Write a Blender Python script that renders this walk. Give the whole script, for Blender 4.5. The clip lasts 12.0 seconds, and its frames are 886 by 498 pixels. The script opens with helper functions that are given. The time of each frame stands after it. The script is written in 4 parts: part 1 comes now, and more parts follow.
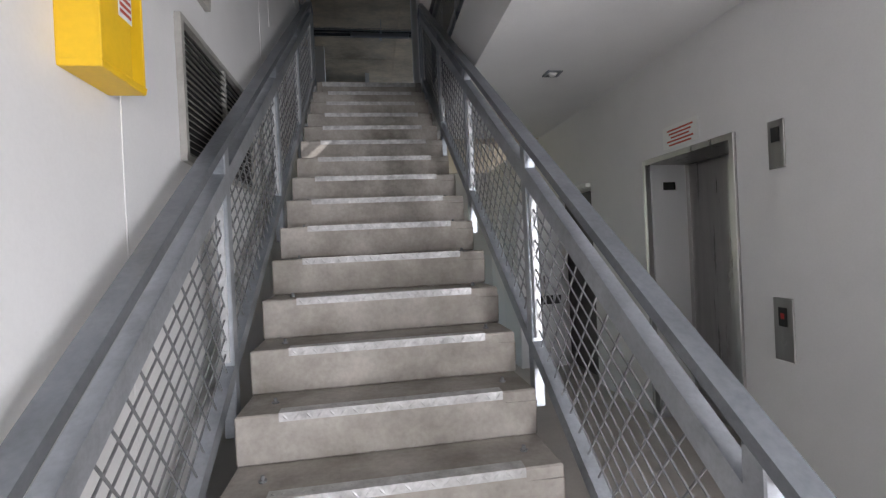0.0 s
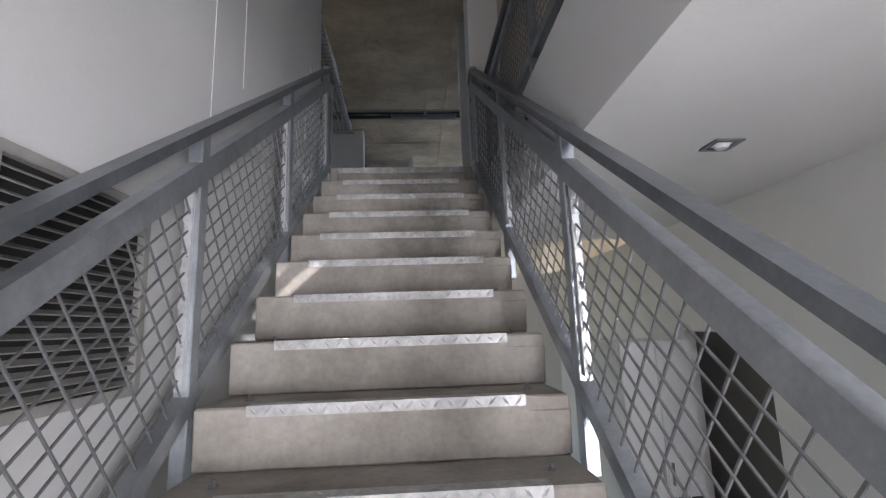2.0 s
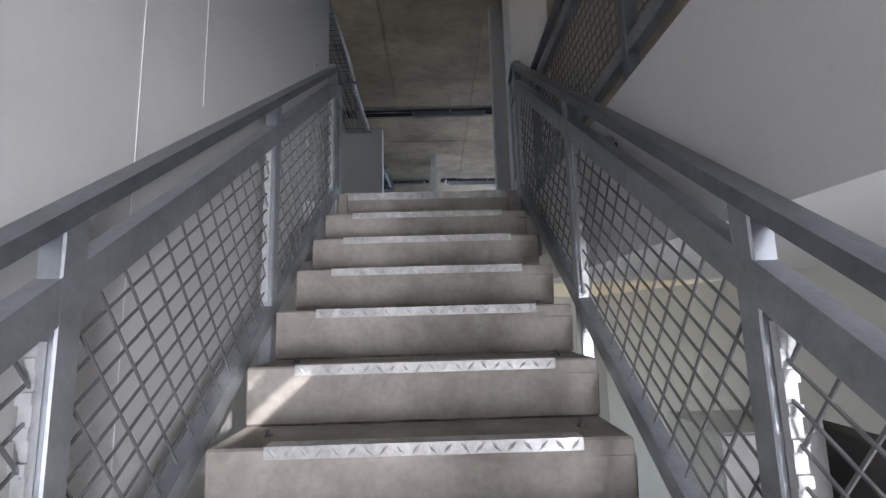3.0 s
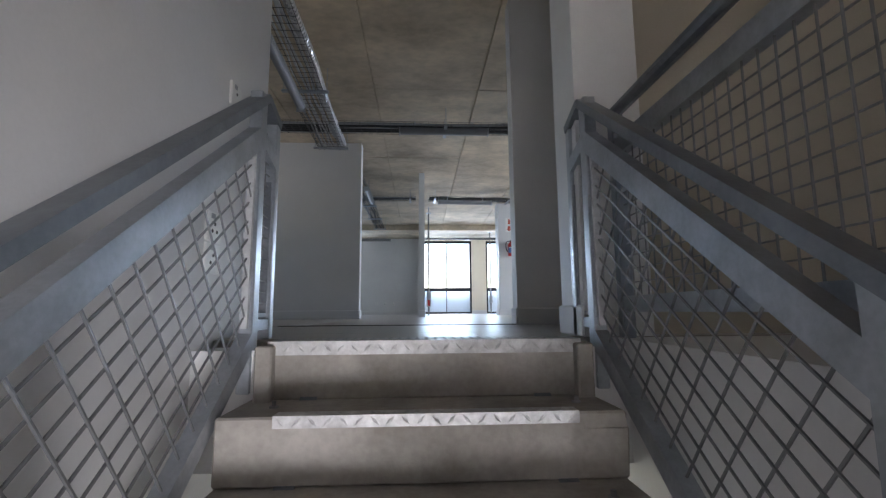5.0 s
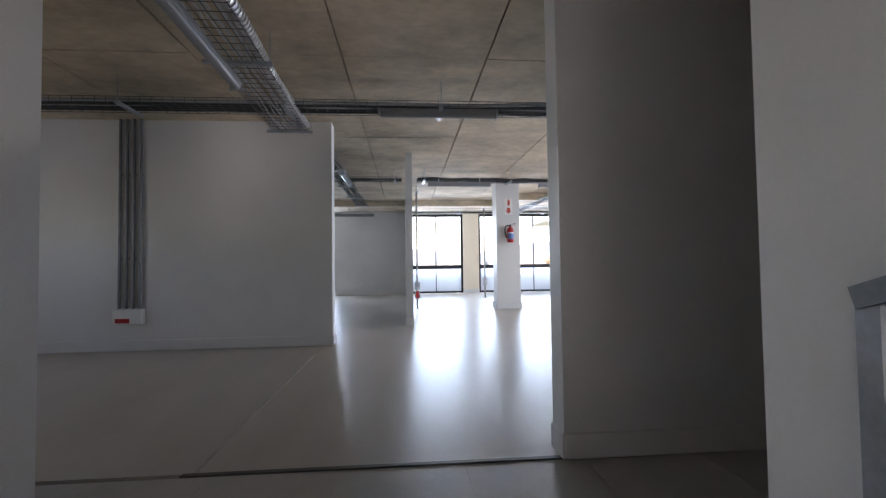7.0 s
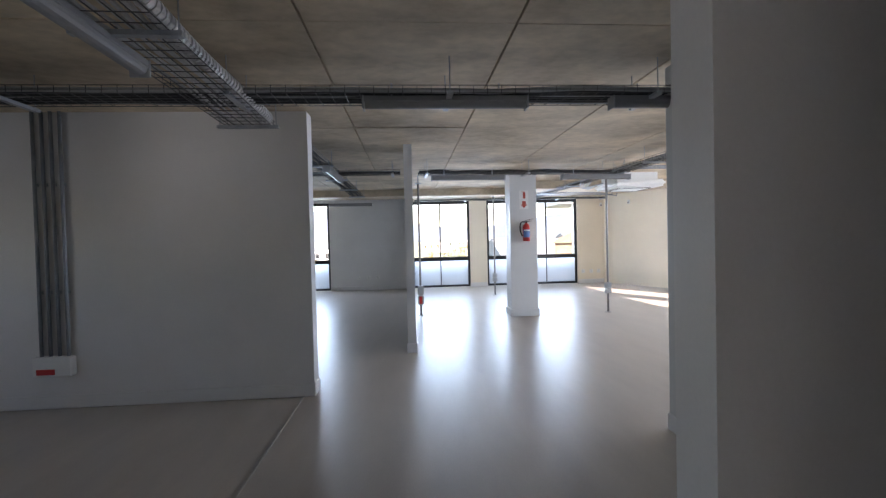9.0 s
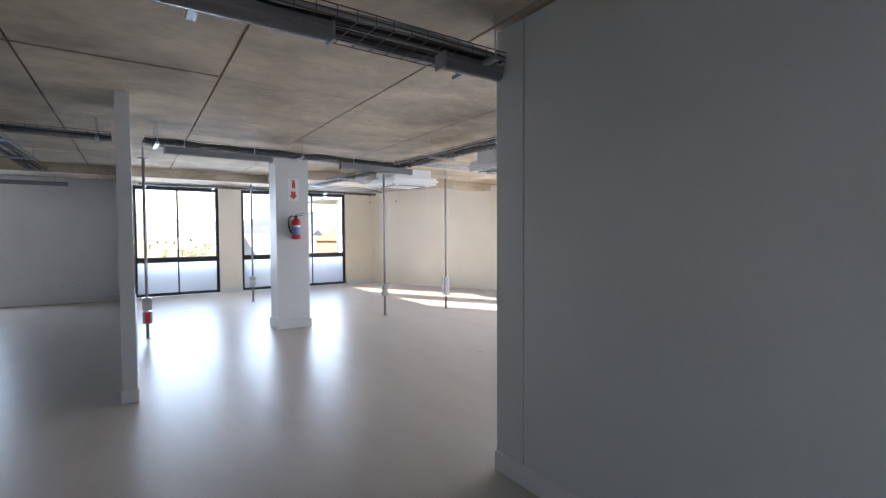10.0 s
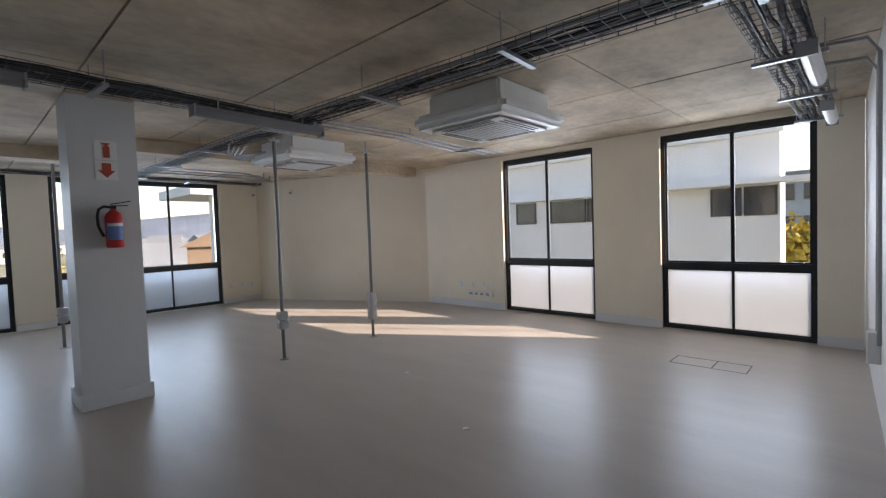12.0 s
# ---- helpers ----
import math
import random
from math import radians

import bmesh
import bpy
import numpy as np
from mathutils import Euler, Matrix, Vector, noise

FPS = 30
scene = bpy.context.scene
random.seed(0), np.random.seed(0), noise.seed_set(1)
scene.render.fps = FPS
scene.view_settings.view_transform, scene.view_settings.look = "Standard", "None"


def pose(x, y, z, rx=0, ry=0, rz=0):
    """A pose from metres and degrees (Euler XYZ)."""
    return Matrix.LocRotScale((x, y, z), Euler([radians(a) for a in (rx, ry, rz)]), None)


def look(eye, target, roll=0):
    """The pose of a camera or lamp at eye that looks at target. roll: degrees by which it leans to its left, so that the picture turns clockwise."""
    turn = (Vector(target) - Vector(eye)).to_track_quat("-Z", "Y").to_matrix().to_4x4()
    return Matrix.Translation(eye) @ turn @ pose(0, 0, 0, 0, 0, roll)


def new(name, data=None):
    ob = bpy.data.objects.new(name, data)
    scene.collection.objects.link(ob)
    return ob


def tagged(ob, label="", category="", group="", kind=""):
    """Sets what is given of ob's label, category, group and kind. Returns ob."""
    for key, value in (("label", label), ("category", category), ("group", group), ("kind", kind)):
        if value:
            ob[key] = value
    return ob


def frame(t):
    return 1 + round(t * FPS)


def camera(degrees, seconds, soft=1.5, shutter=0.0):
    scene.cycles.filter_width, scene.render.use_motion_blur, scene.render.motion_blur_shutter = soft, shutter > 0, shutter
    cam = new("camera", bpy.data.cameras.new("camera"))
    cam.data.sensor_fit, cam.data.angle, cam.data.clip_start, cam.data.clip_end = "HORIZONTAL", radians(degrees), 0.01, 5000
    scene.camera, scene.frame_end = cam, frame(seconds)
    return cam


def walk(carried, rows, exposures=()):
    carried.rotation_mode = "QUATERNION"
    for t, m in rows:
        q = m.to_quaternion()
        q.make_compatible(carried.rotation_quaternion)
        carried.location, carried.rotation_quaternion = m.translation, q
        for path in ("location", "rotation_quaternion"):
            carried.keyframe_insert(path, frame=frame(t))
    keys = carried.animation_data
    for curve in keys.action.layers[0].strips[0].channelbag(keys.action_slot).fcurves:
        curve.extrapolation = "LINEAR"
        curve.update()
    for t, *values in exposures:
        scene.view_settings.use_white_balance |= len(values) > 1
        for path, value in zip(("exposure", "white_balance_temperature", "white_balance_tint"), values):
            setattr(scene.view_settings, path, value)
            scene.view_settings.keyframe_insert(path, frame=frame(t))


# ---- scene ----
cam = camera(88.3, 12.0, soft=1.3)
PATH = [
    (0, (-0.063, -5.431, 1.232), (0.244, -3.455, 1.223), -2.7),
    (0.5, (0.026, -5.003, 1.291), (0.219, -3.021, 1.472), -3.7),
    (1, (0.083, -4.548, 1.363), (0.274, -2.582, 1.676), -3.4),
    (1.5, (0.116, -4.122, 1.63), (0.268, -2.152, 1.94), -2.8),
    (2, (0.102, -3.763, 1.835), (0.221, -1.795, 2.174), -1.9),
    (2.5, (0.065, -3.377, 2.079), (0.102, -1.403, 2.399), -1.7),
    (3, (0.05, -3.018, 2.359), (0.078, -1.04, 2.653), -1.6),
    (3.5, (-0.002, -2.658, 2.605), (0.033, -0.681, 2.904), -0.8),
    (3.7, (-0.04, -2.468, 2.68), (0.028, -0.498, 3.015), -1.2),
    (5.3, (-0.02, -1.522, 3.469), (0.09, 0.457, 3.732), -0.5),
    (5.5, (-0.011, -1.38, 3.57), (0.097, 0.599, 3.834), -0.7),
    (6, (-0.07, -1.012, 3.759), (0.046, 0.97, 3.999), -0.0),
    (6.5, (-0.052, -0.685, 4.004), (0.096, 1.302, 4.168), 0.3),
    (7, (-0.037, -0.385, 4.174), (0.127, 1.607, 4.242), -0.8),
    (9, (0.018, 0.83, 4.701), (0.165, 2.824, 4.659), -1.4),
    (9.5, (0.008, 1.359, 4.719), (0.288, 3.338, 4.642), -0.4),
    (10, (0.088, 1.978, 4.715), (1.208, 3.634, 4.645), -0.3),
    (10.5, (0.311, 2.65, 4.694), (1.674, 4.111, 4.626), 0.1),
    (11, (0.509, 3.251, 4.7), (1.556, 4.953, 4.631), -0.1),
    (11.5, (0.833, 3.87, 4.685), (1.744, 5.65, 4.624), -1.6),
    (12, (1.217, 4.366, 4.679), (2.683, 5.725, 4.599), -2.0),
]
walk(cam, [(t, look(eye, target, roll)) for t, eye, target, roll in PATH],
     exposures=[(0.0, 1.43, 6700, 16), (1.0, 1.93, 6650, 16), (2.5, 2.22, 6600, 17), (3.7, 2.65, 6400, 16), (5.5, 2.85, 6900, 19),
                (7.0, 2.95, 7200, 22), (9.5, 2.65, 7000, 21), (10.5, 2.25, 7200, 23), (11.0, 1.65, 7600, 25), (11.5, 1.5, 7500, 25), (12.0, 1.15, 7300, 21)])
# ---- world and sun ----
SUN_TO = Vector((0.449, -0.80, 0.399)).normalized()
world = bpy.data.worlds.new("world")
scene.world = world
world.use_nodes = True
wn = world.node_tree
sky = wn.nodes.new("ShaderNodeTexSky")
sky.sky_type = 'NISHITA'
sky.sun_disc = False
sky.sun_elevation = math.asin(SUN_TO.z)
sky.sun_rotation = math.atan2(SUN_TO.x, SUN_TO.y)
wn.links.new(sky.outputs[0], wn.nodes["Background"].inputs[0])
wn.nodes["Background"].inputs[1].default_value = 0.15
sun = new("sun", bpy.data.lights.new("sun", 'SUN'))
sun.data.energy = 5.0
sun.data.angle = radians(0.5)
sun.data.color = (1.0, 0.93, 0.82)
sun.matrix_world = look(SUN_TO * 40, (0, 0, 0))


def window_light(name, m, w, h, power, color=(0.62, 0.79, 1.0)):
    d = bpy.data.lights.new(name, 'AREA')
    d.shape, d.size, d.size_y, d.energy, d.color = 'RECTANGLE', w, h, power, color
    ob = new(name, d)
    ob.matrix_world = m
    return ob


window_light("sky_light_far", look((1.0, 15.35, 4.9), (1.0, 5, 5.0)), 1.8, 1.9, 31, (0.53, 0.74, 1.0))
window_light("sky_light_far_wide", look((3.9, 15.35, 4.9), (3.9, 5, 5.0)), 2.8, 1.9, 47, (0.53, 0.74, 1.0))
window_light("sky_light_far_small", look((-3.2, 15.35, 4.9), (-3.2, 5, 5.0)), 1.6, 1.9, 30, (0.53, 0.74, 1.0))
window_light("sky_light_side", look((8.35, 8.3, 4.9), (0, 8.3, 5.0)), 1.6, 1.7, 28)
window_light("sky_light_side_near", look((8.35, 5.6, 4.9), (0, 5.6, 5.0)), 1.6, 1.7, 28)
window_light("sky_light_entrance", look((2.3, -8.1, 0.9), (-0.6, -3.0, 1.4)), 1.5, 2.1, 98, (0.90, 0.95, 1.0))
window_light("sky_light_upper", look((3.6, -8.1, 5.4), (0.2, 0, 4.4)), 0.9, 0.9, 1.0, (0.5, 0.72, 1.0))
# Weak fill lamp in an opening added to the unseen left wall.
window_light("fill_light_hall", look((-5.95, 3.0, 4.95), (0, 3.0, 4.3)), 1.1, 0.8, 0.8)


# ---- materials ----
def mat(name, color, rough=0.6, metal=0.0, var=0.12, scale=6.0, fine=60.0, bump=0.15, stretch=(1, 1, 1), tint=None, piece=0.0, gloss=0.1):
    """A procedural surface: base colour with broad stains and fine grain, uneven gloss, and fine relief."""
    m = bpy.data.materials.new(name)
    m.use_nodes = True
    nt = m.node_tree
    bs = nt.nodes["Principled BSDF"]
    tc = nt.nodes.new("ShaderNodeNewGeometry")
    mp = nt.nodes.new("ShaderNodeMapping")
    mp.inputs["Scale"].default_value = stretch
    nt.links.new(tc.outputs["Position"], mp.inputs[0])
    n1 = nt.nodes.new("ShaderNodeTexNoise")
    n1.inputs["Scale"].default_value, n1.inputs["Detail"].default_value = scale, 6
    n1.inputs["Roughness"].default_value = 0.62
    n2 = nt.nodes.new("ShaderNodeTexNoise")
    n2.inputs["Scale"].default_value, n2.inputs["Detail"].default_value = fine, 4
    nt.links.new(mp.outputs[0], n1.inputs[0])
    nt.links.new(mp.outputs[0], n2.inputs[0])
    r = nt.nodes.new("ShaderNodeValToRGB")
    lo = tuple(c * (1 - var * 2) for c in (tint or color))
    hi = tuple(min(1, c * (1 + var)) for c in color)
    r.color_ramp.elements[0].position, r.color_ramp.elements[0].color = 0.3, (*lo, 1)
    r.color_ramp.elements[1].position, r.color_ramp.elements[1].color = 0.68, (*hi, 1)
    nt.links.new(n1.outputs[0], r.inputs[0])
    mx = nt.nodes.new("ShaderNodeMix")
    mx.data_type, mx.blend_type = 'RGBA', 'MULTIPLY'
    mx.inputs[0].default_value = min(1.0, var * 3)
    r2 = nt.nodes.new("ShaderNodeValToRGB")
    r2.color_ramp.elements[0].position, r2.color_ramp.elements[0].color = 0.35, (0.75, 0.75, 0.75, 1)
    r2.color_ramp.elements[1].position, r2.color_ramp.elements[1].color = 0.6, (1, 1, 1, 1)
    nt.links.new(n2.outputs[0], r2.inputs[0])
    nt.links.new(r.outputs[0], mx.inputs[6])
    nt.links.new(r2.outputs[0], mx.inputs[7])
    out = mx.outputs[2]
    if piece:
        oi = nt.nodes.new("ShaderNodeObjectInfo")
        hv = nt.nodes.new("ShaderNodeHueSaturation")
        mr = nt.nodes.new("ShaderNodeMapRange")
        mr.inputs[3].default_value, mr.inputs[4].default_value = 1 - piece, 1 + piece
        nt.links.new(oi.outputs["Random"], mr.inputs[0])
        nt.links.new(mr.outputs[0], hv.inputs["Value"])
        nt.links.new(out, hv.inputs["Color"])
        out = hv.outputs[0]
    nt.links.new(out, bs.inputs["Base Color"])
    rr = nt.nodes.new("ShaderNodeMapRange")
    rr.inputs[3].default_value, rr.inputs[4].default_value = max(0.02, rough - gloss), min(1, rough + gloss)
    nt.links.new(n1.outputs[0], rr.inputs[0])
    nt.links.new(rr.outputs[0], bs.inputs["Roughness"])
    bs.inputs["Metallic"].default_value = metal
    if bump:
        b = nt.nodes.new("ShaderNodeBump")
        b.inputs["Strength"].default_value, b.inputs["Distance"].default_value = bump, 0.004
        nt.links.new(n2.outputs[0], b.inputs["Height"])
        nt.links.new(b.outputs[0], bs.inputs["Normal"])
    return m


M_WALL = mat("white_wall_paint", (0.74, 0.735, 0.73), 0.55, var=0.03, scale=1.2, fine=90, bump=0.08)
M_CREAM = mat("cream_wall_paint", (0.82, 0.745, 0.615), 0.6, var=0.03, scale=1.1, fine=90, bump=0.08)
M_BEIGE = mat("darker_beige_wall", (0.48, 0.43, 0.35), 0.6, var=0.04, scale=1.1, fine=90, bump=0.08)
M_PARTITION = mat("grey_white_board", (0.66, 0.67, 0.67), 0.5, var=0.03, scale=1.0, fine=80, bump=0.06)
M_CONC = mat("raw_concrete_ceiling", (0.68, 0.57, 0.43), 0.85, var=0.16, scale=1.1, fine=12, bump=0.35, stretch=(0.8, 1.1, 1), tint=(0.50, 0.41, 0.30))
M_STEP = mat("precast_concrete", (0.43, 0.40, 0.365), 0.8, var=0.13, scale=4, fine=45, bump=0.4, tint=(0.36, 0.325, 0.285), piece=0.06)
M_FLOOR = mat("pale_polished_floor", (0.48, 0.43, 0.385), 0.33, var=0.05, scale=1.5, fine=60, bump=0.03, stretch=(2.2, 0.5, 1), gloss=0.03)
M_FLOOR.node_tree.nodes["Principled BSDF"].inputs["Specular IOR Level"].default_value = 0.25
M_TILE = mat("grey_floor_tile", (0.42, 0.39, 0.36), 0.34, var=0.07, scale=3, fine=50, bump=0.06, piece=0.05)
M_GROUT = mat("grey_grout", (0.30, 0.28, 0.26), 0.8)
M_GALV = mat("galvanised_steel", (0.44, 0.47, 0.51), 0.38, 0.75, var=0.11, scale=9, fine=70, bump=0.1)
M_WIRE = mat("galvanised_wire", (0.27, 0.275, 0.285), 0.45, 0.6, var=0.12, scale=20, bump=0.05)
M_RAIL = mat("dull_handrail_steel", (0.26, 0.28, 0.31), 0.38, 0.7, var=0.12, scale=7, fine=60, bump=0.12)
M_PLATE = mat("checker_plate", (0.62, 0.62, 0.62), 0.45, 0.45, var=0.15, scale=18, bump=0.1)
M_STEEL = mat("brushed_steel", (0.42, 0.41, 0.40), 0.3, 0.9, var=0.06, scale=3, fine=120, bump=0.05, stretch=(6, 6, 0.4))
M_POLE = mat("pole_steel", (0.22, 0.21, 0.20), 0.35, 0.7, var=0.08, scale=4)
M_BLACK = mat("black_window_frame", (0.018, 0.02, 0.023), 0.4, 0.2, var=0.1)
M_DARK = mat("black_cable", (0.02, 0.02, 0.02), 0.6, var=0.1)
M_WHITE = mat("white_plastic", (0.80, 0.80, 0.78), 0.35, var=0.03, scale=3, bump=0.03)
# Milky plastic, darkened to carry the shade under the unlit lamps.
M_DIFF = mat("darkened_diffuser", (0.22, 0.22, 0.23), 0.4, var=0.03, scale=3, bump=0.02)
M_CLIP = mat("pale_clip_metal", (0.62, 0.63, 0.64), 0.45, 0.3, var=0.1, scale=20)
M_FOIL = mat("silver_foil", (0.72, 0.72, 0.73), 0.32, 0.55, var=0.12, scale=25)
M_TRAY = mat("dark_tray_wire", (0.12, 0.12, 0.125), 0.5, 0.5, var=0.15, scale=15)
M_GREYP = mat("grey_plastic", (0.35, 0.36, 0.37), 0.5, var=0.05)
M_DOOR = mat("dark_door_paint", (0.07, 0.065, 0.06), 0.5, var=0.08)
M_BLOCK = mat("grey_blue_cladding", (0.34, 0.37, 0.41), 0.7, var=0.08, scale=0.5)
M_YEL = mat("yellow_painted_metal", (0.85, 0.52, 0.02), 0.4, var=0.05, scale=3, bump=0.04)
M_RED = mat("red_painted_metal", (0.55, 0.03, 0.03), 0.35, var=0.06)
M_SIGNRED = mat("red_sign_print", (0.5, 0.08, 0.05), 0.5, var=0.04)
M_BLUE = mat("blue_label", (0.10, 0.20, 0.45), 0.5, var=0.05)
M_LOUVRE = mat("grey_louvre", (0.42, 0.41, 0.38), 0.5, 0.2, var=0.08)
M_SEAL = mat("dark_floor_strip", (0.10, 0.09, 0.08), 0.5, 0.3, var=0.1)
M_STRIPAL = mat("aluminium_floor_strip", (0.5, 0.48, 0.45), 0.4, 0.7, var=0.1)
M_OUTW = mat("outside_white_render", (0.80, 0.80, 0.80), 0.8, var=0.04, scale=0.5, fine=20)
M_ROOF = mat("grey_roof", (0.22, 0.23, 0.25), 0.7, var=0.12, scale=0.5)
M_BROWN = mat("brown_gable", (0.25, 0.17, 0.12), 0.8, var=0.1, scale=0.8)
M_FIELD = mat("dry_grass_ground", (0.34, 0.31, 0.20), 0.95, var=0.35, scale=0.02, fine=0.25, bump=0, tint=(0.22, 0.24, 0.12))
# The blue of distance haze is put into the ridge's colour.
M_HILL = mat("haze_blue_hill", (0.17, 0.20, 0.26), 0.95, var=0.2, scale=0.004, fine=0.02, bump=0)
M_BARK = mat("bark", (0.12, 0.09, 0.06), 0.9)
M_LEAF = mat("green_leaf", (0.07, 0.12, 0.03), 0.7, var=0.35, scale=2)
M_GOLD = mat("autumn_leaf", (0.62, 0.46, 0.06), 0.7, var=0.35, scale=2)
M_DGLASS = mat("dark_window_glass", (0.05, 0.05, 0.055), 0.12, var=0.2, scale=1, bump=0)


def glass_mat():
    m = bpy.data.materials.new("clear_glass")
    m.use_nodes = True
    nt = m.node_tree
    out = nt.nodes["Material Output"]
    nt.nodes.remove(nt.nodes["Principled BSDF"])
    t = nt.nodes.new("ShaderNodeBsdfTransparent")
    t.inputs[0].default_value = (0.93, 0.95, 0.95, 1)
    g = nt.nodes.new("ShaderNodeBsdfGlossy")
    g.inputs["Roughness"].default_value = 0.02
    fr = nt.nodes.new("ShaderNodeFresnel")
    fr.inputs[0].default_value = 1.45
    mx = nt.nodes.new("ShaderNodeMixShader")
    nt.links.new(fr.outputs[0], mx.inputs[0])
    nt.links.new(t.outputs[0], mx.inputs[1])
    nt.links.new(g.outputs[0], mx.inputs[2])
    nt.links.new(mx.outputs[0], out.inputs[0])
    return m


def frosted_mat():
    m = bpy.data.materials.new("frosted_glass")
    m.use_nodes = True
    nt = m.node_tree
    out = nt.nodes["Material Output"]
    nt.nodes.remove(nt.nodes["Principled BSDF"])
    t = nt.nodes.new("ShaderNodeBsdfTranslucent")
    t.inputs[0].default_value = (0.54, 0.56, 0.58, 1)
    g = nt.nodes.new("ShaderNodeBsdfDiffuse")
    g.inputs[0].default_value = (0.85, 0.87, 0.9, 1)
    mx = nt.nodes.new("ShaderNodeMixShader")
    mx.inputs[0].default_value = 0.2
    nt.links.new(t.outputs[0], mx.inputs[1])
    nt.links.new(g.outputs[0], mx.inputs[2])
    nt.links.new(mx.outputs[0], out.inputs[0])
    return m


M_GLASS = glass_mat()
# Darkened only to weaken the sun coming in at the entrance.
M_SUNDIM = glass_mat()
M_SUNDIM.name = "sun_dimming_glass"
M_SUNDIM.node_tree.nodes["Transparent BSDF"].inputs[0].default_value = (0.16, 0.17, 0.18, 1)
# Tint added to soften the sun patches on the steps.
M_TINTED = glass_mat()
M_TINTED.name = "tinted_glass"
M_TINTED.node_tree.nodes["Transparent BSDF"].inputs[0].default_value = (0.5, 0.52, 0.55, 1)
M_FROST = frosted_mat()


# ---- mesh helpers ----
def box(bm, x0, x1, y0, y1, z0, z1, m=None):
    v = [bm.verts.new((x, y, z)) for z in (z0, z1) for y in (y0, y1) for x in (x0, x1)]
    if m is not None:
        for q in v:
            q.co = m @ q.co
    for f in ((0, 2, 3, 1), (4, 5, 7, 6), (0, 1, 5, 4), (2, 6, 7, 3), (0, 4, 6, 2), (1, 3, 7, 5)):
        bm.faces.new([v[i] for i in f])


def prism(bm, pts, axis, a, b):
    """A polygon in the plane across axis, drawn out from a to b."""
    def place(p, s):
        return {"x": (s, p[0], p[1]), "y": (p[0], s, p[1]), "z": (p[0], p[1], s)}[axis]
    lo = [bm.verts.new(place(p, a)) for p in pts]
    hi = [bm.verts.new(place(p, b)) for p in pts]
    n = len(pts)
    bm.faces.new(lo)
    bm.faces.new(hi[::-1])
    for i in range(n):
        bm.faces.new((lo[i], hi[i], hi[(i + 1) % n], lo[(i + 1) % n]))


def rod(bm, p, q, r, n=6, r2=None):
    p, q = Vector(p), Vector(q)
    d = (q - p).normalized()
    u = d.orthogonal().normalized()
    w = d.cross(u)
    ends = []
    for c, rad in ((p, r), (q, r if r2 is None else r2)):
        ends.append([bm.verts.new(c + rad * (math.cos(2 * math.pi * i / n) * u + math.sin(2 * math.pi * i / n) * w)) for i in range(n)])
    for i in range(n):
        bm.faces.new((ends[0][i], ends[0][(i + 1) % n], ends[1][(i + 1) % n], ends[1][i]))
    bm.faces.new(ends[0][::-1])
    bm.faces.new(ends[1])


def path(bm, pts, r, n=6):
    """One bent tube through all the points."""
    pts = [Vector(p) for p in pts]
    rings, u = [], None
    for i, p in enumerate(pts):
        d = (pts[min(i + 1, len(pts) - 1)] - pts[max(i - 1, 0)]).normalized()
        u = d.orthogonal().normalized() if u is None else (u - d * u.dot(d)).normalized()
        w = d.cross(u)
        rings.append([bm.verts.new(p + r * (math.cos(2 * math.pi * k / n) * u + math.sin(2 * math.pi * k / n) * w)) for k in range(n)])
    for a, b in zip(rings, rings[1:]):
        for k in range(n):
            bm.faces.new((a[k], a[(k + 1) % n], b[(k + 1) % n], b[k]))
    bm.faces.new(rings[0][::-1])
    bm.faces.new(rings[-1])


def bar(bm, p, q, w, h):
    """A flat bar from p to q, w wide sideways and h deep."""
    p, q = Vector(p), Vector(q)
    d = (q - p).normalized()
    side = d.cross(Vector((0, 0, 1)))
    side = side.normalized() if side.length > 1e-4 else Vector((1, 0, 0))
    up = side.cross(d)
    v = [bm.verts.new(c + s * side * w / 2 + t * up * h / 2) for c in (p, q) for s, t in ((-1, -1), (1, -1), (1, 1), (-1, 1))]
    for f in ((0, 3, 2, 1), (4, 5, 6, 7), (0, 1, 5, 4), (1, 2, 6, 5), (2, 3, 7, 6), (3, 0, 4, 7)):
        bm.faces.new([v[i] for i in f])


def bevelled(bm, w=0.006, seg=1):
    bmesh.ops.remove_doubles(bm, verts=bm.verts, dist=1e-5)
    edges = [e for e in bm.edges if len(e.link_faces) == 2 and e.calc_face_angle(0) > 0.6]
    bmesh.ops.bevel(bm, geom=edges, offset=w, segments=seg, affect='EDGES')
    return bm


def part(name, bm, material, parent=None, label=""):
    bmesh.ops.recalc_face_normals(bm, faces=bm.faces)
    me = bpy.data.meshes.new(name)
    bm.to_mesh(me)
    bm.free()
    me.materials.append(material)
    ob = new(name, me)
    if parent is not None:
        ob.parent = parent
    if label:
        ob["label"] = label
    return ob


def boxes(*rows):
    bm = bmesh.new()
    for r in rows:
        box(bm, *r)
    return bm


def thing(name, label, category, group="", at=None):
    ob = new(name)
    if at is not None:
        ob.matrix_world = at
    return tagged(ob, label, category, group)


def struct(name, bm, material, label, category="wall"):
    return tagged(part(name, bm, material), label, category, kind="structure")


G, F, C = -0.2, 3.2, 5.97      # ground floor, upper floor, upper ceiling
RISE, GO = 0.2, 0.272
SLOPE = RISE / GO

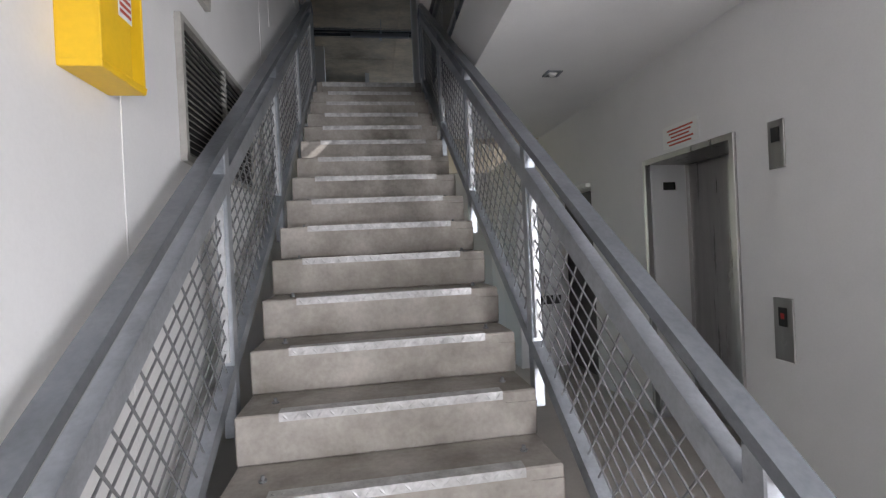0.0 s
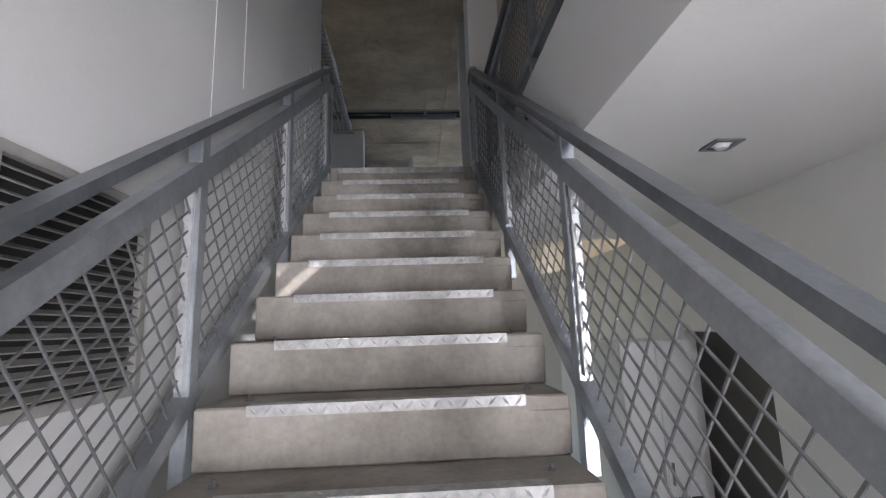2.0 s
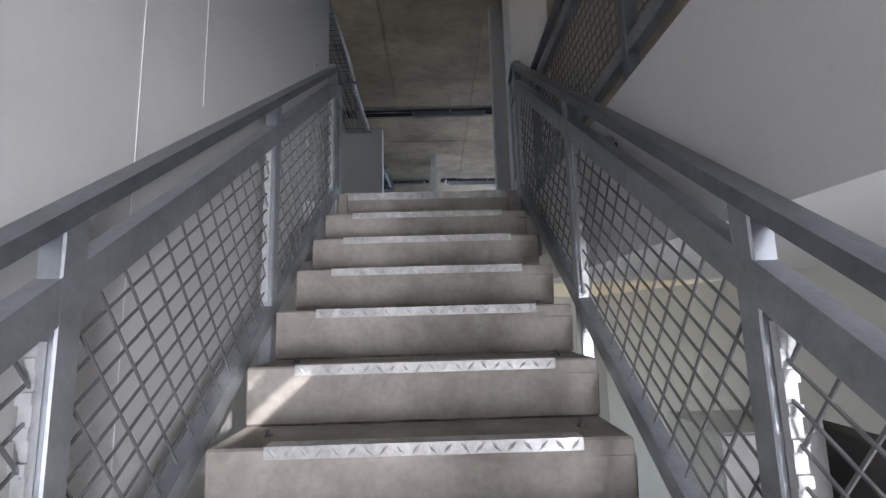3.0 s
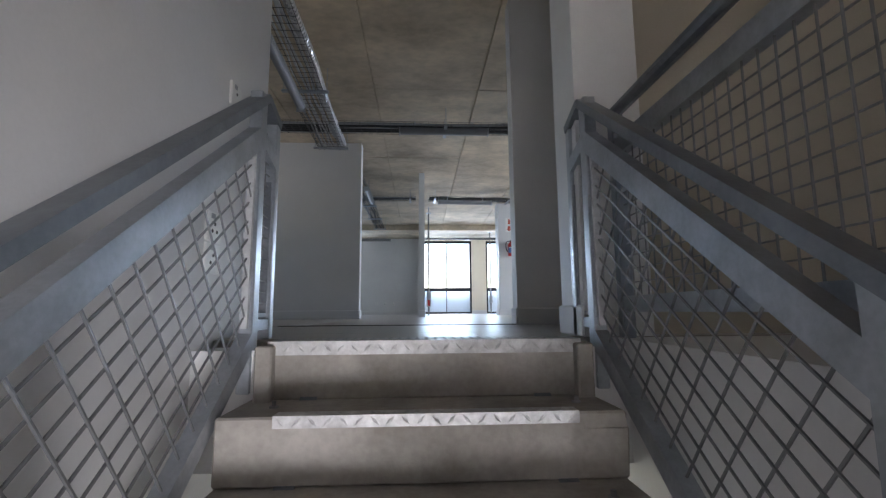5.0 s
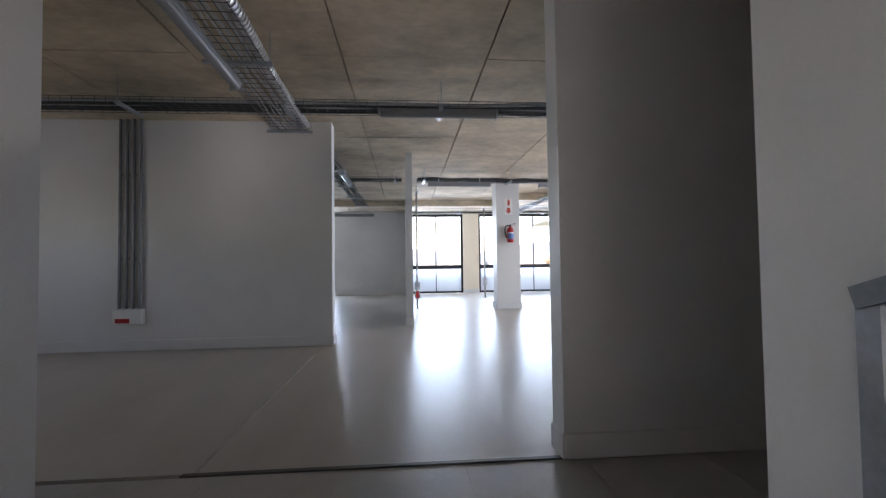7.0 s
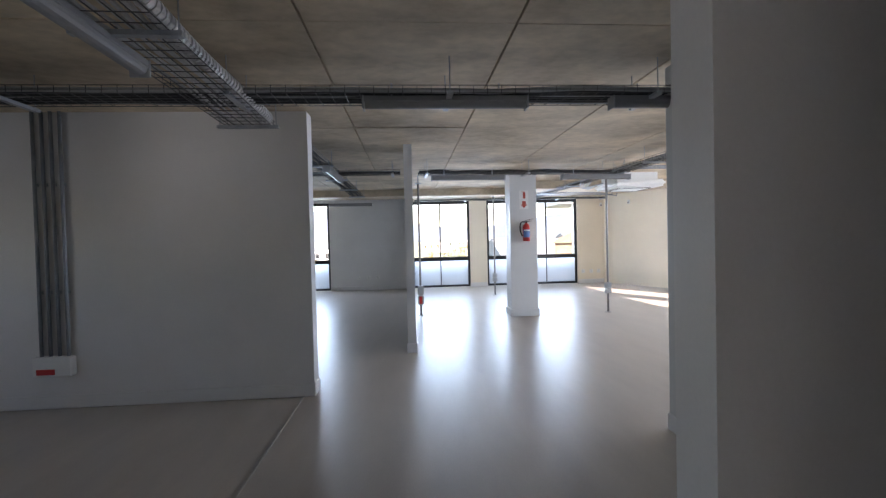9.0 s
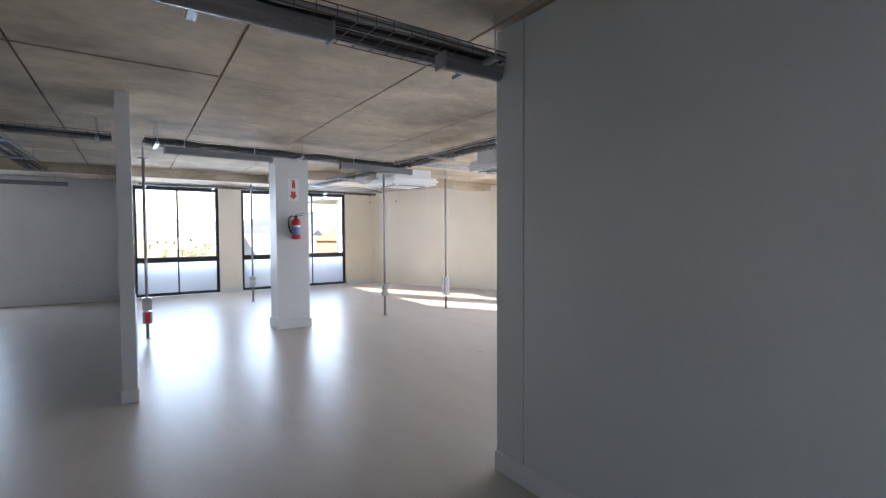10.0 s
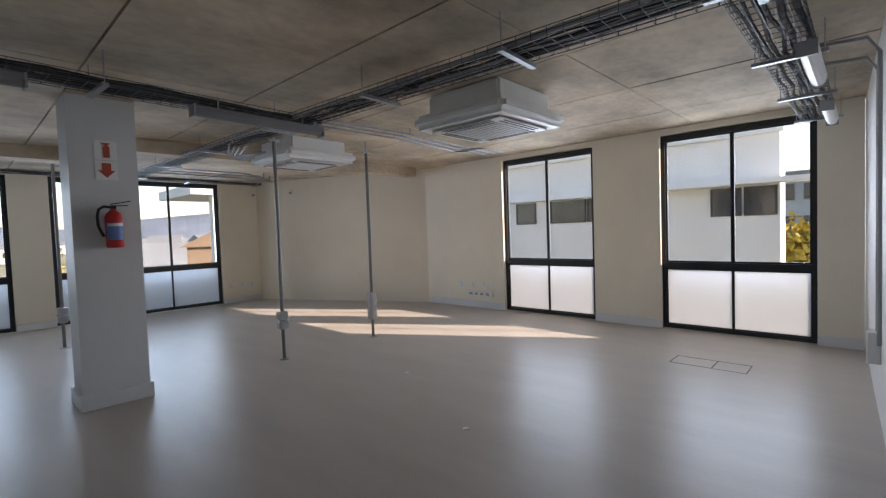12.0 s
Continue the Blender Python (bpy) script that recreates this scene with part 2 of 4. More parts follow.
# ---- structure: ground floor lobby and stairwell ----
struct("floor_ground", boxes((-1.1, 6, -8.2, 3.0, G - 0.2, G)), M_TILE, "grey tiled ground floor of the lift lobby", "floor")
struct("wall_stair_left", boxes((-1.05, -0.85, -8.2, 0.70, G, C)), M_WALL, "tall smooth white wall beside the stair", "wall")
bm = boxes((2.12, 2.32, -5.6, -3.0, G, 2.57), (2.12, 2.32, -2.07, -1.16, G, 2.57), (2.12, 2.32, -3.0, -2.07, 1.84, 2.57),
           (2.12, 2.32, -0.35, 3.0, G, 2.57), (2.12, 2.32, -1.16, -0.35, 1.75, 2.57), (2.32, 2.36, -1.2, -0.3, G, 1.8))
struct("wall_lift", bm, M_WALL, "white painted wall round the lift door", "wall")
struct("wall_lobby_side", boxes((2.32, 3.4, -5.6, -5.4, G, 2.57), (3.2, 3.4, -8.2, -5.6, G, 2.57)), M_WALL, "white wall of the entrance lobby", "wall")
struct("wall_lobby_end", boxes((-0.85, 2.12, 2.8, 3.0, G, 2.57)), M_WALL, "plain white wall behind the stair", "wall")
struct("lift_shaft_wall", boxes((2.5, 2.55, -3.1, -2.0, G, 2.57)), M_WALL, "dark lift shaft lining behind the doors", "wall")
struct("ceiling_lobby", boxes((0.76, 6.0, -8.2, 0.16, 2.57, F - 0.004), (-0.85, 0.76, 0.03, 2.8, 2.75, F - 0.03)), M_WALL,
       "flat white plastered slab over the lift lobby", "ceiling")
# Unseen wall; its openings are sized to place sun and daylight.
struct("wall_front", boxes((-1.05, 6.2, -8.4, -8.2, 2.57, 4.93), (-1.05, 6.2, -8.4, -8.2, 5.93, C), (-1.05, 1.5, -8.4, -8.2, G, 2.57), (3.1, 6.2, -8.4, -8.2, G, 2.57), (1.5, 3.1, -8.4, -8.2, 2.0, 2.57),
       (4.1, 6.2, -8.4, -8.2, 4.93, 5.93), (-1.05, 3.1, -8.4, -8.2, 4.93, 5.93)), M_WALL, "unseen white front wall with openings placed to steer daylight", "wall")
struct("wall_upper_right", boxes((6.0, 6.2, -8.2, 4.0, F, C)), M_WALL, "plain white wall beyond the upper landing", "wall")

# ---- structure: upper floor ----
struct("floor_landing_base", boxes((-5.5, 6.0, 0.20, 1.86, F - 0.2, F - 0.003)), M_GROUT, "grey grout bed under the landing tiles", "floor")
struct("floor_office", boxes((-6.5, 8.3, 1.90, 15.4, F - 0.3, F)), M_FLOOR, "pale polished office floor with faint streaks", "floor")
struct("floor_strip", bevelled(boxes((-1.10, 0.74, 1.86, 1.90, F - 0.02, F + 0.006))), M_SEAL, "dark metal threshold strip in the floor", "trim")
struct("floor_strip_long", boxes((-1.065, -1.04, 1.90, 5.34, F - 0.02, F + 0.004)), M_STRIPAL, "thin metal joint strip along the floor", "trim")
struct("wall_passage", boxes((0.65, 0.94, 0.16, 0.45, F, C)), M_WALL, "white end wall beside the stair railing", "wall")
# Set back from the white end wall and coloured an even, darker beige.
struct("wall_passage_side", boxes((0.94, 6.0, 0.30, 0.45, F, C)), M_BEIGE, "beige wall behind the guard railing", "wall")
struct("wall_column_side", boxes((0.74, 6.0, 1.86, 2.03, F, C)), M_WALL, "white cross wall at the end of the landing", "wall")
struct("wall_duct", boxes((1.98, 2.18, 2.03, 3.926, F, C - 0.02), (1.98, 2.18, 3.934, 4.17, F, C - 0.02), (1.995, 2.17, 3.92, 3.94, F, C - 0.02)), M_PARTITION,
       "grey-white boarded wall with one upright joint", "wall")
bm = bmesh.new()
prism(bm, [(2.18, 3.97), (8.3, 3.97), (8.3, 4.37), (2.18, 4.17)], "z", F, C)
struct("wall_office_near", bm, M_WALL, "white wall along the near side of the office", "wall")
struct("wall_conduit", boxes((-6.0, -0.94, 5.35, 5.55, F, C)), M_WALL, "white wall carrying conduits", "wall")
# The opening from y 2.4 to 3.6 is added to let light in.
struct("wall_hall_left", boxes((-6.2, -6.0, 0.5, 2.4, F, C), (-6.2, -6.0, 3.6, 15.3, F, C), (-6.2, -6.0, 2.4, 3.6, F, 4.5), (-6.2, -6.0, 2.4, 3.6, 5.4, C)), M_WALL, "unseen white end wall with an opening added for light", "wall")
struct("wall_hall_back", boxes((-6.0, -1.05, 0.5, 0.70, F, C)), M_WALL, "plain white hall wall", "wall")
bm = bmesh.new()
prism(bm, [(6.9, F), (14.98, F), (14.98, C), (11.0, C), (11.0, 5.25), (7.65, 4.2), (7.65, C), (6.9, C)], "x", -0.03, 0.08)
struct("wall_partition", bm, M_PARTITION, "grey-white partition with a raked louvred opening", "wall")
XR, YF = 7.97, 14.98
struct("wall_office_right", boxes((XR, 8.12, 4.37, 4.77, F, C), (XR, 8.12, 6.47, 7.44, F, C), (XR, 8.12, 9.14, 11.2, F, C),
       (XR, 8.12, 4.77, 6.47, 5.89, C), (XR, 8.12, 7.44, 9.14, 5.89, C)), M_CREAM, "cream wall with two tall window openings", "wall")
struct("wall_side_room", boxes((-6, -4.2, YF, 15.3, F, C), (-2.4, 0.07, YF, 15.3, F, C), (-4.2, -2.4, YF, 15.3, 5.89, C)), M_WALL, "white far wall of the side room", "wall")
struct("wall_office_far", boxes((1.91, 2.45, YF, 15.3, F, C), (5.35, 6.4, YF, 15.3, F, C),
       (0.07, 1.91, YF, 15.3, 5.89, C), (2.45, 5.35, YF, 15.3, 5.89, C)), M_CREAM, "cream far wall with wide window openings", "wall")
bm = bmesh.new()
prism(bm, [(6.22, YF), (XR, 11.06), (8.12, 11.2), (6.45, 15.3)], "z", F, C)
struct("wall_office_angled", bm, M_CREAM, "cream wall set at an angle across the corner", "wall")

# ceiling of formwork panels with open joints
bm = bmesh.new()
xs = [0.69 + 1.25 * i for i in range(-6, 7)]
ys = [6.03 + 2.5 * i for i in range(-6, 5)]
for xa, xb in zip(xs, xs[1:]):
    for ya, yb in zip(ys, ys[1:]):
        dz = random.uniform(0, 0.006)
        box(bm, xa + 0.009, xb - 0.009, ya + 0.006, yb - 0.006, C + dz, C + 0.1)
box(bm, -6.9, 8.3, -9.0, 15.4, C + 0.03, C + 0.3)
struct("ceiling_upper", bm, M_CONC, "raw board-marked concrete ceiling with dark joints", "ceiling")
struct("beam", boxes((-6, 2.5, 12.3, 12.6, 5.80, C), (2.5, 7.7, 11.05, 11.35, 5.80, C), (2.5, 2.8, 11.35, 12.6, 5.80, C)), M_CONC, "raw concrete downstand beam", "beam")


# skirting boards
def skirting(*rows):
    for r in rows:
        struct("baseboard", bevelled(boxes((*r, F, F + 0.13)), 0.008), M_WALL, "painted skirting board along the wall", "baseboard")


skirting((-5.9, -0.925, 5.335, 5.35), (-0.94, -0.925, 5.35, 5.56), (1.965, 1.98, 2.03, 4.185), (0.725, 0.74, 1.845, 2.03), (0.74, 3.0, 1.845, 1.86),
         (-0.045, 0.095, 6.885, 6.9), (0.08, 0.095, 6.9, 14.96), (0.635, 0.65, 0.145, 0.46), (XR - 0.015, XR, 4.37, 4.77), (XR - 0.015, XR, 6.47, 7.44), (XR - 0.015, XR, 9.14, 11.0),
         (5.35, 6.2, YF - 0.015, YF), (1.91, 2.45, YF - 0.015, YF), (-2.4, -0.03, YF - 0.015, YF))

# landing tiles
floor_landing = tagged(new("floor_landing"), "large grey floor tiles on the stair landing", "floor", kind="structure")


# ---- windows ----
def window(name, width, panes, m, label):
    """Black aluminium window: clear sliding panes above a transom, frosted panes below."""
    h0, h1, t0 = F + 0.01, 5.885, 4.085
    w = tagged(new(name), label, "window", kind="structure")
    w.matrix_world = m
    bm = boxes((0, width, -0.03, 0.05, h0, h0 + 0.05), (0, width, -0.03, 0.05, h1 - 0.07, h1), (0, width, -0.04, 0.05, t0 - 0.045, t0 + 0.045),
               (0, 0.05, -0.03, 0.05, h0 + 0.05, h1 - 0.07), (width - 0.05, width, -0.03, 0.05, h0 + 0.05, h1 - 0.07))
    part("window_frame", bm, M_BLACK, w)
    for i in range(panes):
        a, b = 0.05 + (width - 0.1) * i / panes, 0.05 + (width - 0.1) * (i + 1) / panes
        for za, zb, gm, nm, e in ((t0 + 0.045, h1 - 0.07, M_GLASS, "pane", 0.022), (h0 + 0.05, t0 - 0.045, M_FROST, "frosted_pane", 0.014)):
            off = 0.008 * (i % 2)
            sash = boxes((a, b, off, off + 0.025, za, za + e), (a, b, off, off + 0.025, zb - e, zb), (a, a + e, off, off + 0.025, za + e, zb - e), (b - e, b, off, off + 0.025, za + e, zb - e))
            part("sash", sash, M_BLACK, w)
            p = part(nm, boxes((a + e, b - e, off + 0.010, off + 0.016, za + e, zb - e)), gm, w)
            if gm is M_GLASS:
                p.visible_shadow = False
    return w


window("window_1", 1.84, 2, pose(0.07, 15.07, 0), "tall black framed window with frosted lower panes")
window("window_2", 2.90, 3, pose(2.45, 15.07, 0), "wide black framed window with frosted lower panes")
window("window_3", 1.80, 2, pose(-4.2, 15.07, 0), "black framed window of the side room")
window("window_4", 1.70, 2, pose(8.06, 9.14, 0, 0, 0, -90), "tall black framed window facing a white building")
window("window_5", 1.70, 2, pose(8.06, 6.47, 0, 0, 0, -90), "tall black framed window beside the near wall")

# ---- the stair ----
stair = thing("staircase", "straight stair of precast concrete steps with checker-plate nosings", "staircase")


def checker(bm, x0, x1, y0, y1, z, pitch=0.034):
    """Raised lozenges of a checker plate on its top face."""
    nx, ny = int((x1 - x0) / pitch), max(1, int((y1 - y0) / pitch))
    for i in range(nx):
        for j in range(ny):
            c = Vector((x0 + (i + 0.5) * (x1 - x0) / nx, y0 + (j + 0.5) * (y1 - y0) / ny, z))
            a = 0.8 if (i + j) % 2 else -0.8
            u, w = Vector((math.cos(a), math.sin(a), 0)) * 0.014, Vector((-math.sin(a), math.cos(a), 0)) * 0.004
            v = [bm.verts.new(c + d) for d in (u, w, -u, -w)] + [bm.verts.new(c + Vector((0, 0, 0.003)))]
            for k in range(4):
                bm.faces.new((v[k], v[(k + 1) % 4], v[4]))


def lip(bm, x0, x1, y, z0, z1, pitch=0.046):
    nx = int((x1 - x0) / pitch)
    for i in range(nx):
        c = Vector((x0 + (i + 0.5) * (x1 - x0) / nx, y, (z0 + z1) / 2))
        a = 0.8 if i % 2 else -0.8
        u, w = Vector((math.cos(a), 0, math.sin(a))) * 0.021, Vector((-math.sin(a), 0, math.cos(a))) * 0.006
        v = [bm.verts.new(c + d) for d in (u, w, -u, -w)] + [bm.verts.new(c + Vector((0, -0.003, 0)))]
        for k in range(4):
            bm.faces.new((v[k], v[(k + 1) % 4], v[4]))


bm = bevelled(boxes((-0.63, 0.61, 0.0, GO + 0.035, -0.055, 0), (-0.63, 0.61, 0.0, 0.055, -RISE + 0.002, -0.055)), 0.007)
step_mesh = part("step", bm, M_STEP, stair)
bm = boxes((-0.46, 0.46, -0.004, 0.055, 0.0, 0.004), (-0.46, 0.46, -0.004, 0.0, -0.032, 0.0))
checker(bm, -0.46, 0.46, 0.0, 0.055, 0.004)
lip(bm, -0.46, 0.46, -0.004, -0.032, 0.004)
nosing_mesh = part("nosing", bm, M_PLATE, stair, "silver checker-plate nosing")
bm = bmesh.new()
rod(bm, (0, 0.14, 0.0), (0, 0.14, 0.006), 0.016, 8)
rod(bm, (0, 0.14, 0.006), (0, 0.14, 0.022), 0.008, 6)
bolt_mesh = part("bolt", bm, M_WIRE, stair)
for src in (step_mesh, nosing_mesh, bolt_mesh):
    src.location = (-0.5 if src is bolt_mesh else 0, -GO * 15, RISE)
for k in range(1, 16):
    for src, x in ((step_mesh, 0), (nosing_mesh, 0), (bolt_mesh, -0.5), (bolt_mesh, 0.5)):
        if k == 1 and x <= 0:
            continue
        o = src.copy()
        scene.collection.objects.link(o)
        o.location = (x, -GO * (16 - k), RISE * k)
bm = bevelled(boxes((-0.6, 0.6, 0.0, 0.20, F - 0.2, F - 0.002), (-0.6, -0.54, -0.05, 0.0, F - 0.4, F - 0.01), (0.54, 0.6, -0.05, 0.0, F - 0.4, F - 0.01)), 0.006)
part("top_step", bm, M_STEP, stair)
bm = boxes((-0.57, 0.57, -0.005, 0.17, F - 0.002, F + 0.004), (-0.57, 0.57, -0.006, 0.0, F - 0.045, F - 0.002))
checker(bm, -0.57, 0.57, 0.0, 0.17, F + 0.004)
lip(bm, -0.57, 0.57, -0.006, F - 0.045, F + 0.004)
part("top_plate", bm, M_PLATE, stair, "worn steel checker plate at the stair head")
first = boxes((-0.63, 0.61, -GO * 16, -GO * 15 + 0.03, G, 0.0))
part("bottom_step", bevelled(first, 0.006), M_STEP, stair)
bm = bmesh.new()
for x in (-0.42, 0.42):
    bar(bm, (x, -GO * 16 + 0.25, G + 0.02), (x, 0.1, F - 0.24), 0.06, 0.2)
part("stringer", bm, M_RAIL, stair, "dark steel stringer")


def rail_line(y, up):
    return F + SLOPE * y + up


def wire_panel(bm, corner, u, w, lu, lw, gap=0.052, r=0.0028, shear=None):
    """A woven grid of wires over a parallelogram: lu along u, lw along w."""
    corner, u, w = Vector(corner), Vector(u), Vector(w)
    nrm = u.cross(w).normalized() * r
    n = int(lw / gap)
    for i in range(1, n + 1):
        a = corner + w * (lw * i / (n + 1))
        rod(bm, a + nrm, a + u * lu + nrm, r, 4)
    n = int(lu / gap)
    for i in range(1, n + 1):
        a = corner + u * (lu * i / (n + 1))
        rod(bm, a - nrm, a + w * lw - nrm, r, 4)


def slope_panel(bm, x, ya, yb, lo, hi, gap=0.058, r=0.0038):
    """Diagonal mesh between two posts on the slope: wires along the slope and across it."""
    hgt = hi - lo
    n = int(hgt * math.cos(math.atan(SLOPE)) / gap)
    for i in range(1, n + 1):
        up = lo + hgt * i / (n + 1)
        rod(bm, (x, ya, rail_line(ya, up)), (x, yb, rail_line(yb, up)), r, 4)
    th = math.atan(SLOPE)
    d = Vector((0, -math.sin(th), math.cos(th)))
    step = gap / math.cos(th)
    full = hgt * math.cos(th)
    y = ya - 0.1
    while y < yb + 0.6:
        p = Vector((x + r, y, rail_line(y, lo)))
        q = p + d * full
        a, b = 0.0, 1.0
        # cut the wire at the posts
        if p.y > yb:
            a = (p.y - yb) / (p.y - q.y)
        if q.y < ya:
            b = (p.y - ya) / (p.y - q.y)
        if b > a + 0.02 and p.y > ya:
            rod(bm, p.lerp(q, a), p.lerp(q, b), r, 4)
        y += step


POSTS = (-4.60, -3.31, -2.12, -1.05, 0.05)


def stair_railing(x, s, label):
    """s: +1 when the stair lies towards +x."""
    t = thing("stair_railing", label, "railing", "railings of the stair")
    bm = bmesh.new()
    pts = [(x, -4.85, rail_line(-4.85, 0.995)), (x, 0.09, 4.17), (x, 0.25, 4.115)]
    for a, b in zip(pts, pts[1:]):
        bar(bm, a, b, 0.062, 0.034)
    part("handrail", bm, M_RAIL, t, "dull dark grey steel handrail")
    bm = bmesh.new()
    bar(bm, (x, -4.70, rail_line(-4.70, 0.82)), (x, 0.05, rail_line(0.05, 0.755)), 0.05, 0.075)
    bar(bm, (x, 0.05, rail_line(0.05, 0.755)), (x, 0.24, 3.93), 0.05, 0.06)
    part("top_rail", bm, M_GALV, t)
    bm = bmesh.new()
    bar(bm, (x, -4.70, rail_line(-4.70, -0.02)), (x, 0.05, rail_line(0.05, -0.02)), 0.05, 0.06)
    part("bottom_rail", bm, M_GALV, t)
    for y in POSTS:
        bm = bmesh.new()
        box(bm, x - 0.025, x + 0.025, y - 0.03, y + 0.03, rail_line(y, -0.32 if y < 0 else -0.22), rail_line(y, 0.92 - 0.012 * min(0.0, y)) if y < 0 else 4.17)
        bevelled(bm, 0.004)
        part("post", bm, M_GALV, t)
        bm = bmesh.new()
        box(bm, x - 0.012, x + 0.012, y - 0.05, y - 0.032, rail_line(y - 0.05, 0.05), rail_line(y - 0.05, 0.73))
        for i in range(11):
            z = rail_line(y - 0.05, 0.08 + i * 0.06)
            box(bm, x - 0.014, x + 0.014, y - 0.056, y - 0.05, z, z + 0.022)
        part("clip_strip", bm, M_CLIP, t, "pale wire clip strip")
    part("end_post", bevelled(boxes((x - 0.025, x + 0.025, 0.21, 0.255, F, 4.11)), 0.004), M_GALV, t)
    part("end_foot_rail", boxes((x - 0.02, x + 0.02, 0.08, 0.22, F + 0.04, F + 0.08)), M_GALV, t)
    part("inner_frame", boxes((x - 0.012, x + 0.012, 0.085, 0.100, F + 0.09, 3.88), (x - 0.012, x + 0.012, 0.200, 0.215, F + 0.09, 3.85),
                              (x - 0.012, x + 0.012, 0.100, 0.200, F + 0.09, F + 0.105)), M_RAIL, t)
    bm = bmesh.new()
    wire_panel(bm, (x, 0.10, F + 0.1), (0, 1, 0), (0, 0, 1), 0.10, 0.75, 0.045)
    part("wire_mesh", bm, M_WIRE, t, "small square wire mesh")
    for ya, yb in zip(POSTS, POSTS[1:]):
        bm = bmesh.new()
        slope_panel(bm, x, ya + 0.03, yb - 0.03, 0.02, 0.73)
        part("wire_mesh", bm, M_WIRE, t, "diagonal galvanised wire mesh")
    # the two railings draw slightly apart towards the foot of the stair
    for o in t.children:
        for v in o.data.vertices:
            v.co.x *= 1 + 0.018 * max(0.0, -v.co.y)
    return t


stair_railing(0.66, -1, "galvanised steel stair railing with diagonal wire mesh by the lobby")
stair_railing(-0.66, 1, "galvanised steel stair railing with diagonal wire mesh along the wall")

# guard railing along the slab edge
guard = thing("guard_railing", "horizontal steel guard railing with square wire mesh on the slab edge", "railing")
GX = 0.79
bm = bmesh.new()
rod(bm, (GX, -6.6, 4.125), (GX, 0.14, 4.125), 0.027, 10)
part("handrail", bm, M_RAIL, guard)
part("top_rail", boxes((GX - 0.02, GX + 0.02, -6.6, 0.10, 3.93, 4.0)), M_GALV, guard)
part("bottom_rail", boxes((GX - 0.02, GX + 0.02, -6.6, 0.10, 3.30, 3.36)), M_GALV, guard)
for y in (0.08, -1.45, -2.95, -4.45, -5.95):
    part("post", bevelled(boxes((GX - 0.025, GX + 0.025, y - 0.025, y + 0.025, F - 0.002, 4.11)), 0.004), M_RAIL, guard)
for ya, yb in ((-5.92, -4.48), (-4.42, -2.98), (-2.92, -1.48), (-1.42, 0.05)):
    bm = bmesh.new()
    wire_panel(bm, (GX, ya, 3.36), (0, 1, 0), (0, 0, 1), yb - ya, 0.57, 0.055, 0.003)
    part("wire_mesh", bm, M_WIRE, guard)

# ---- lobby things ----
lift = thing("lift_door", "brushed steel lift door set deep in a steel frame", "lift door")
part("frame", bevelled(boxes((2.10, 2.50, -3.0, -2.96, G, 1.80), (2.10, 2.50, -2.11, -2.07, G, 1.80), (2.10, 2.50, -3.0, -2.07, 1.80, 1.84)), 0.004), M_STEEL, lift)
part("jamb_panel", boxes((2.14, 2.44, -2.125, -2.112, G, 1.80)), M_PARTITION, lift, "pale jamb panel")
part("jamb_plaque", boxes((2.24, 2.34, -2.132, -2.125, 1.60, 1.66)), M_DARK, lift, "small dark plaque")
for y0, y1, x in ((-2.96, -2.54, 2.46), (-2.54, -2.11, 2.48)):
    part("door_leaf", bevelled(boxes((x, x + 0.02, y0, y1, G + 0.01, 1.795)), 0.003), M_STEEL, lift)


def lift_panel(y0, y1, z0, z1, nm, label, red):
    t = thing(nm, label, "control panel")
    part("plate", bevelled(boxes((2.108, 2.12, y0, y1, z0, z1)), 0.003), M_STEEL, t)
    h, ym = z1 - z0, (y0 + y1) / 2
    part("display", boxes((2.104, 2.108, ym - 0.025, ym + 0.025, z1 - h * 0.45, z1 - h * 0.15)), M_DARK, t)
    if red:
        part("red_digit", boxes((2.102, 2.104, ym - 0.01, ym + 0.01, z1 - h * 0.33, z1 - h * 0.24)), M_RED, t, "red indicator")
        bm = bmesh.new()
        rod(bm, (2.108, ym, z0 + h * 0.3), (2.101, ym, z0 + h * 0.3), 0.014, 14)
        part("button", bm, M_STEEL, t)


lift_panel(-3.34, -3.22, 0.53, 0.87, "lift_call_panel", "steel lift call panel with a red indicator", True)
lift_panel(-3.33, -3.23, 1.57, 1.83, "lift_indicator_panel", "small steel lift indicator plate", False)
sign = thing("notice_sign", "white notice with red lettering above the lift", "sign")
part("board", boxes((2.112, 2.12, -2.70, -2.33, 1.87, 2.03)), M_WHITE, sign)
for i in range(5):
    z = 2.0 - i * 0.026
    inset = 0.05 + 0.02 * (i % 3)
    part("text_bar", boxes((2.110, 2.112, -2.70 + inset, -2.33 - inset, z - 0.012, z)), M_SIGNRED, sign)
side = thing("service_door", "dark door in the lift wall", "door")
part("leaf", bevelled(boxes((2.20, 2.24, -1.16, -0.35, G + 0.01, 1.74)), 0.003), M_DOOR, side)
bm = bmesh.new()
rod(bm, (2.20, -1.07, 0.78), (2.15, -1.07, 0.78), 0.012, 8)
rod(bm, (2.15, -1.07, 0.78), (2.12, -1.07, 0.78), 0.03, 12)
part("handle", bm, M_STEEL, side, "round steel knob")
part("closer", bevelled(boxes((2.06, 2.12, -1.16, -0.9, 1.76, 1.80)), 0.004), M_WHITE, side)

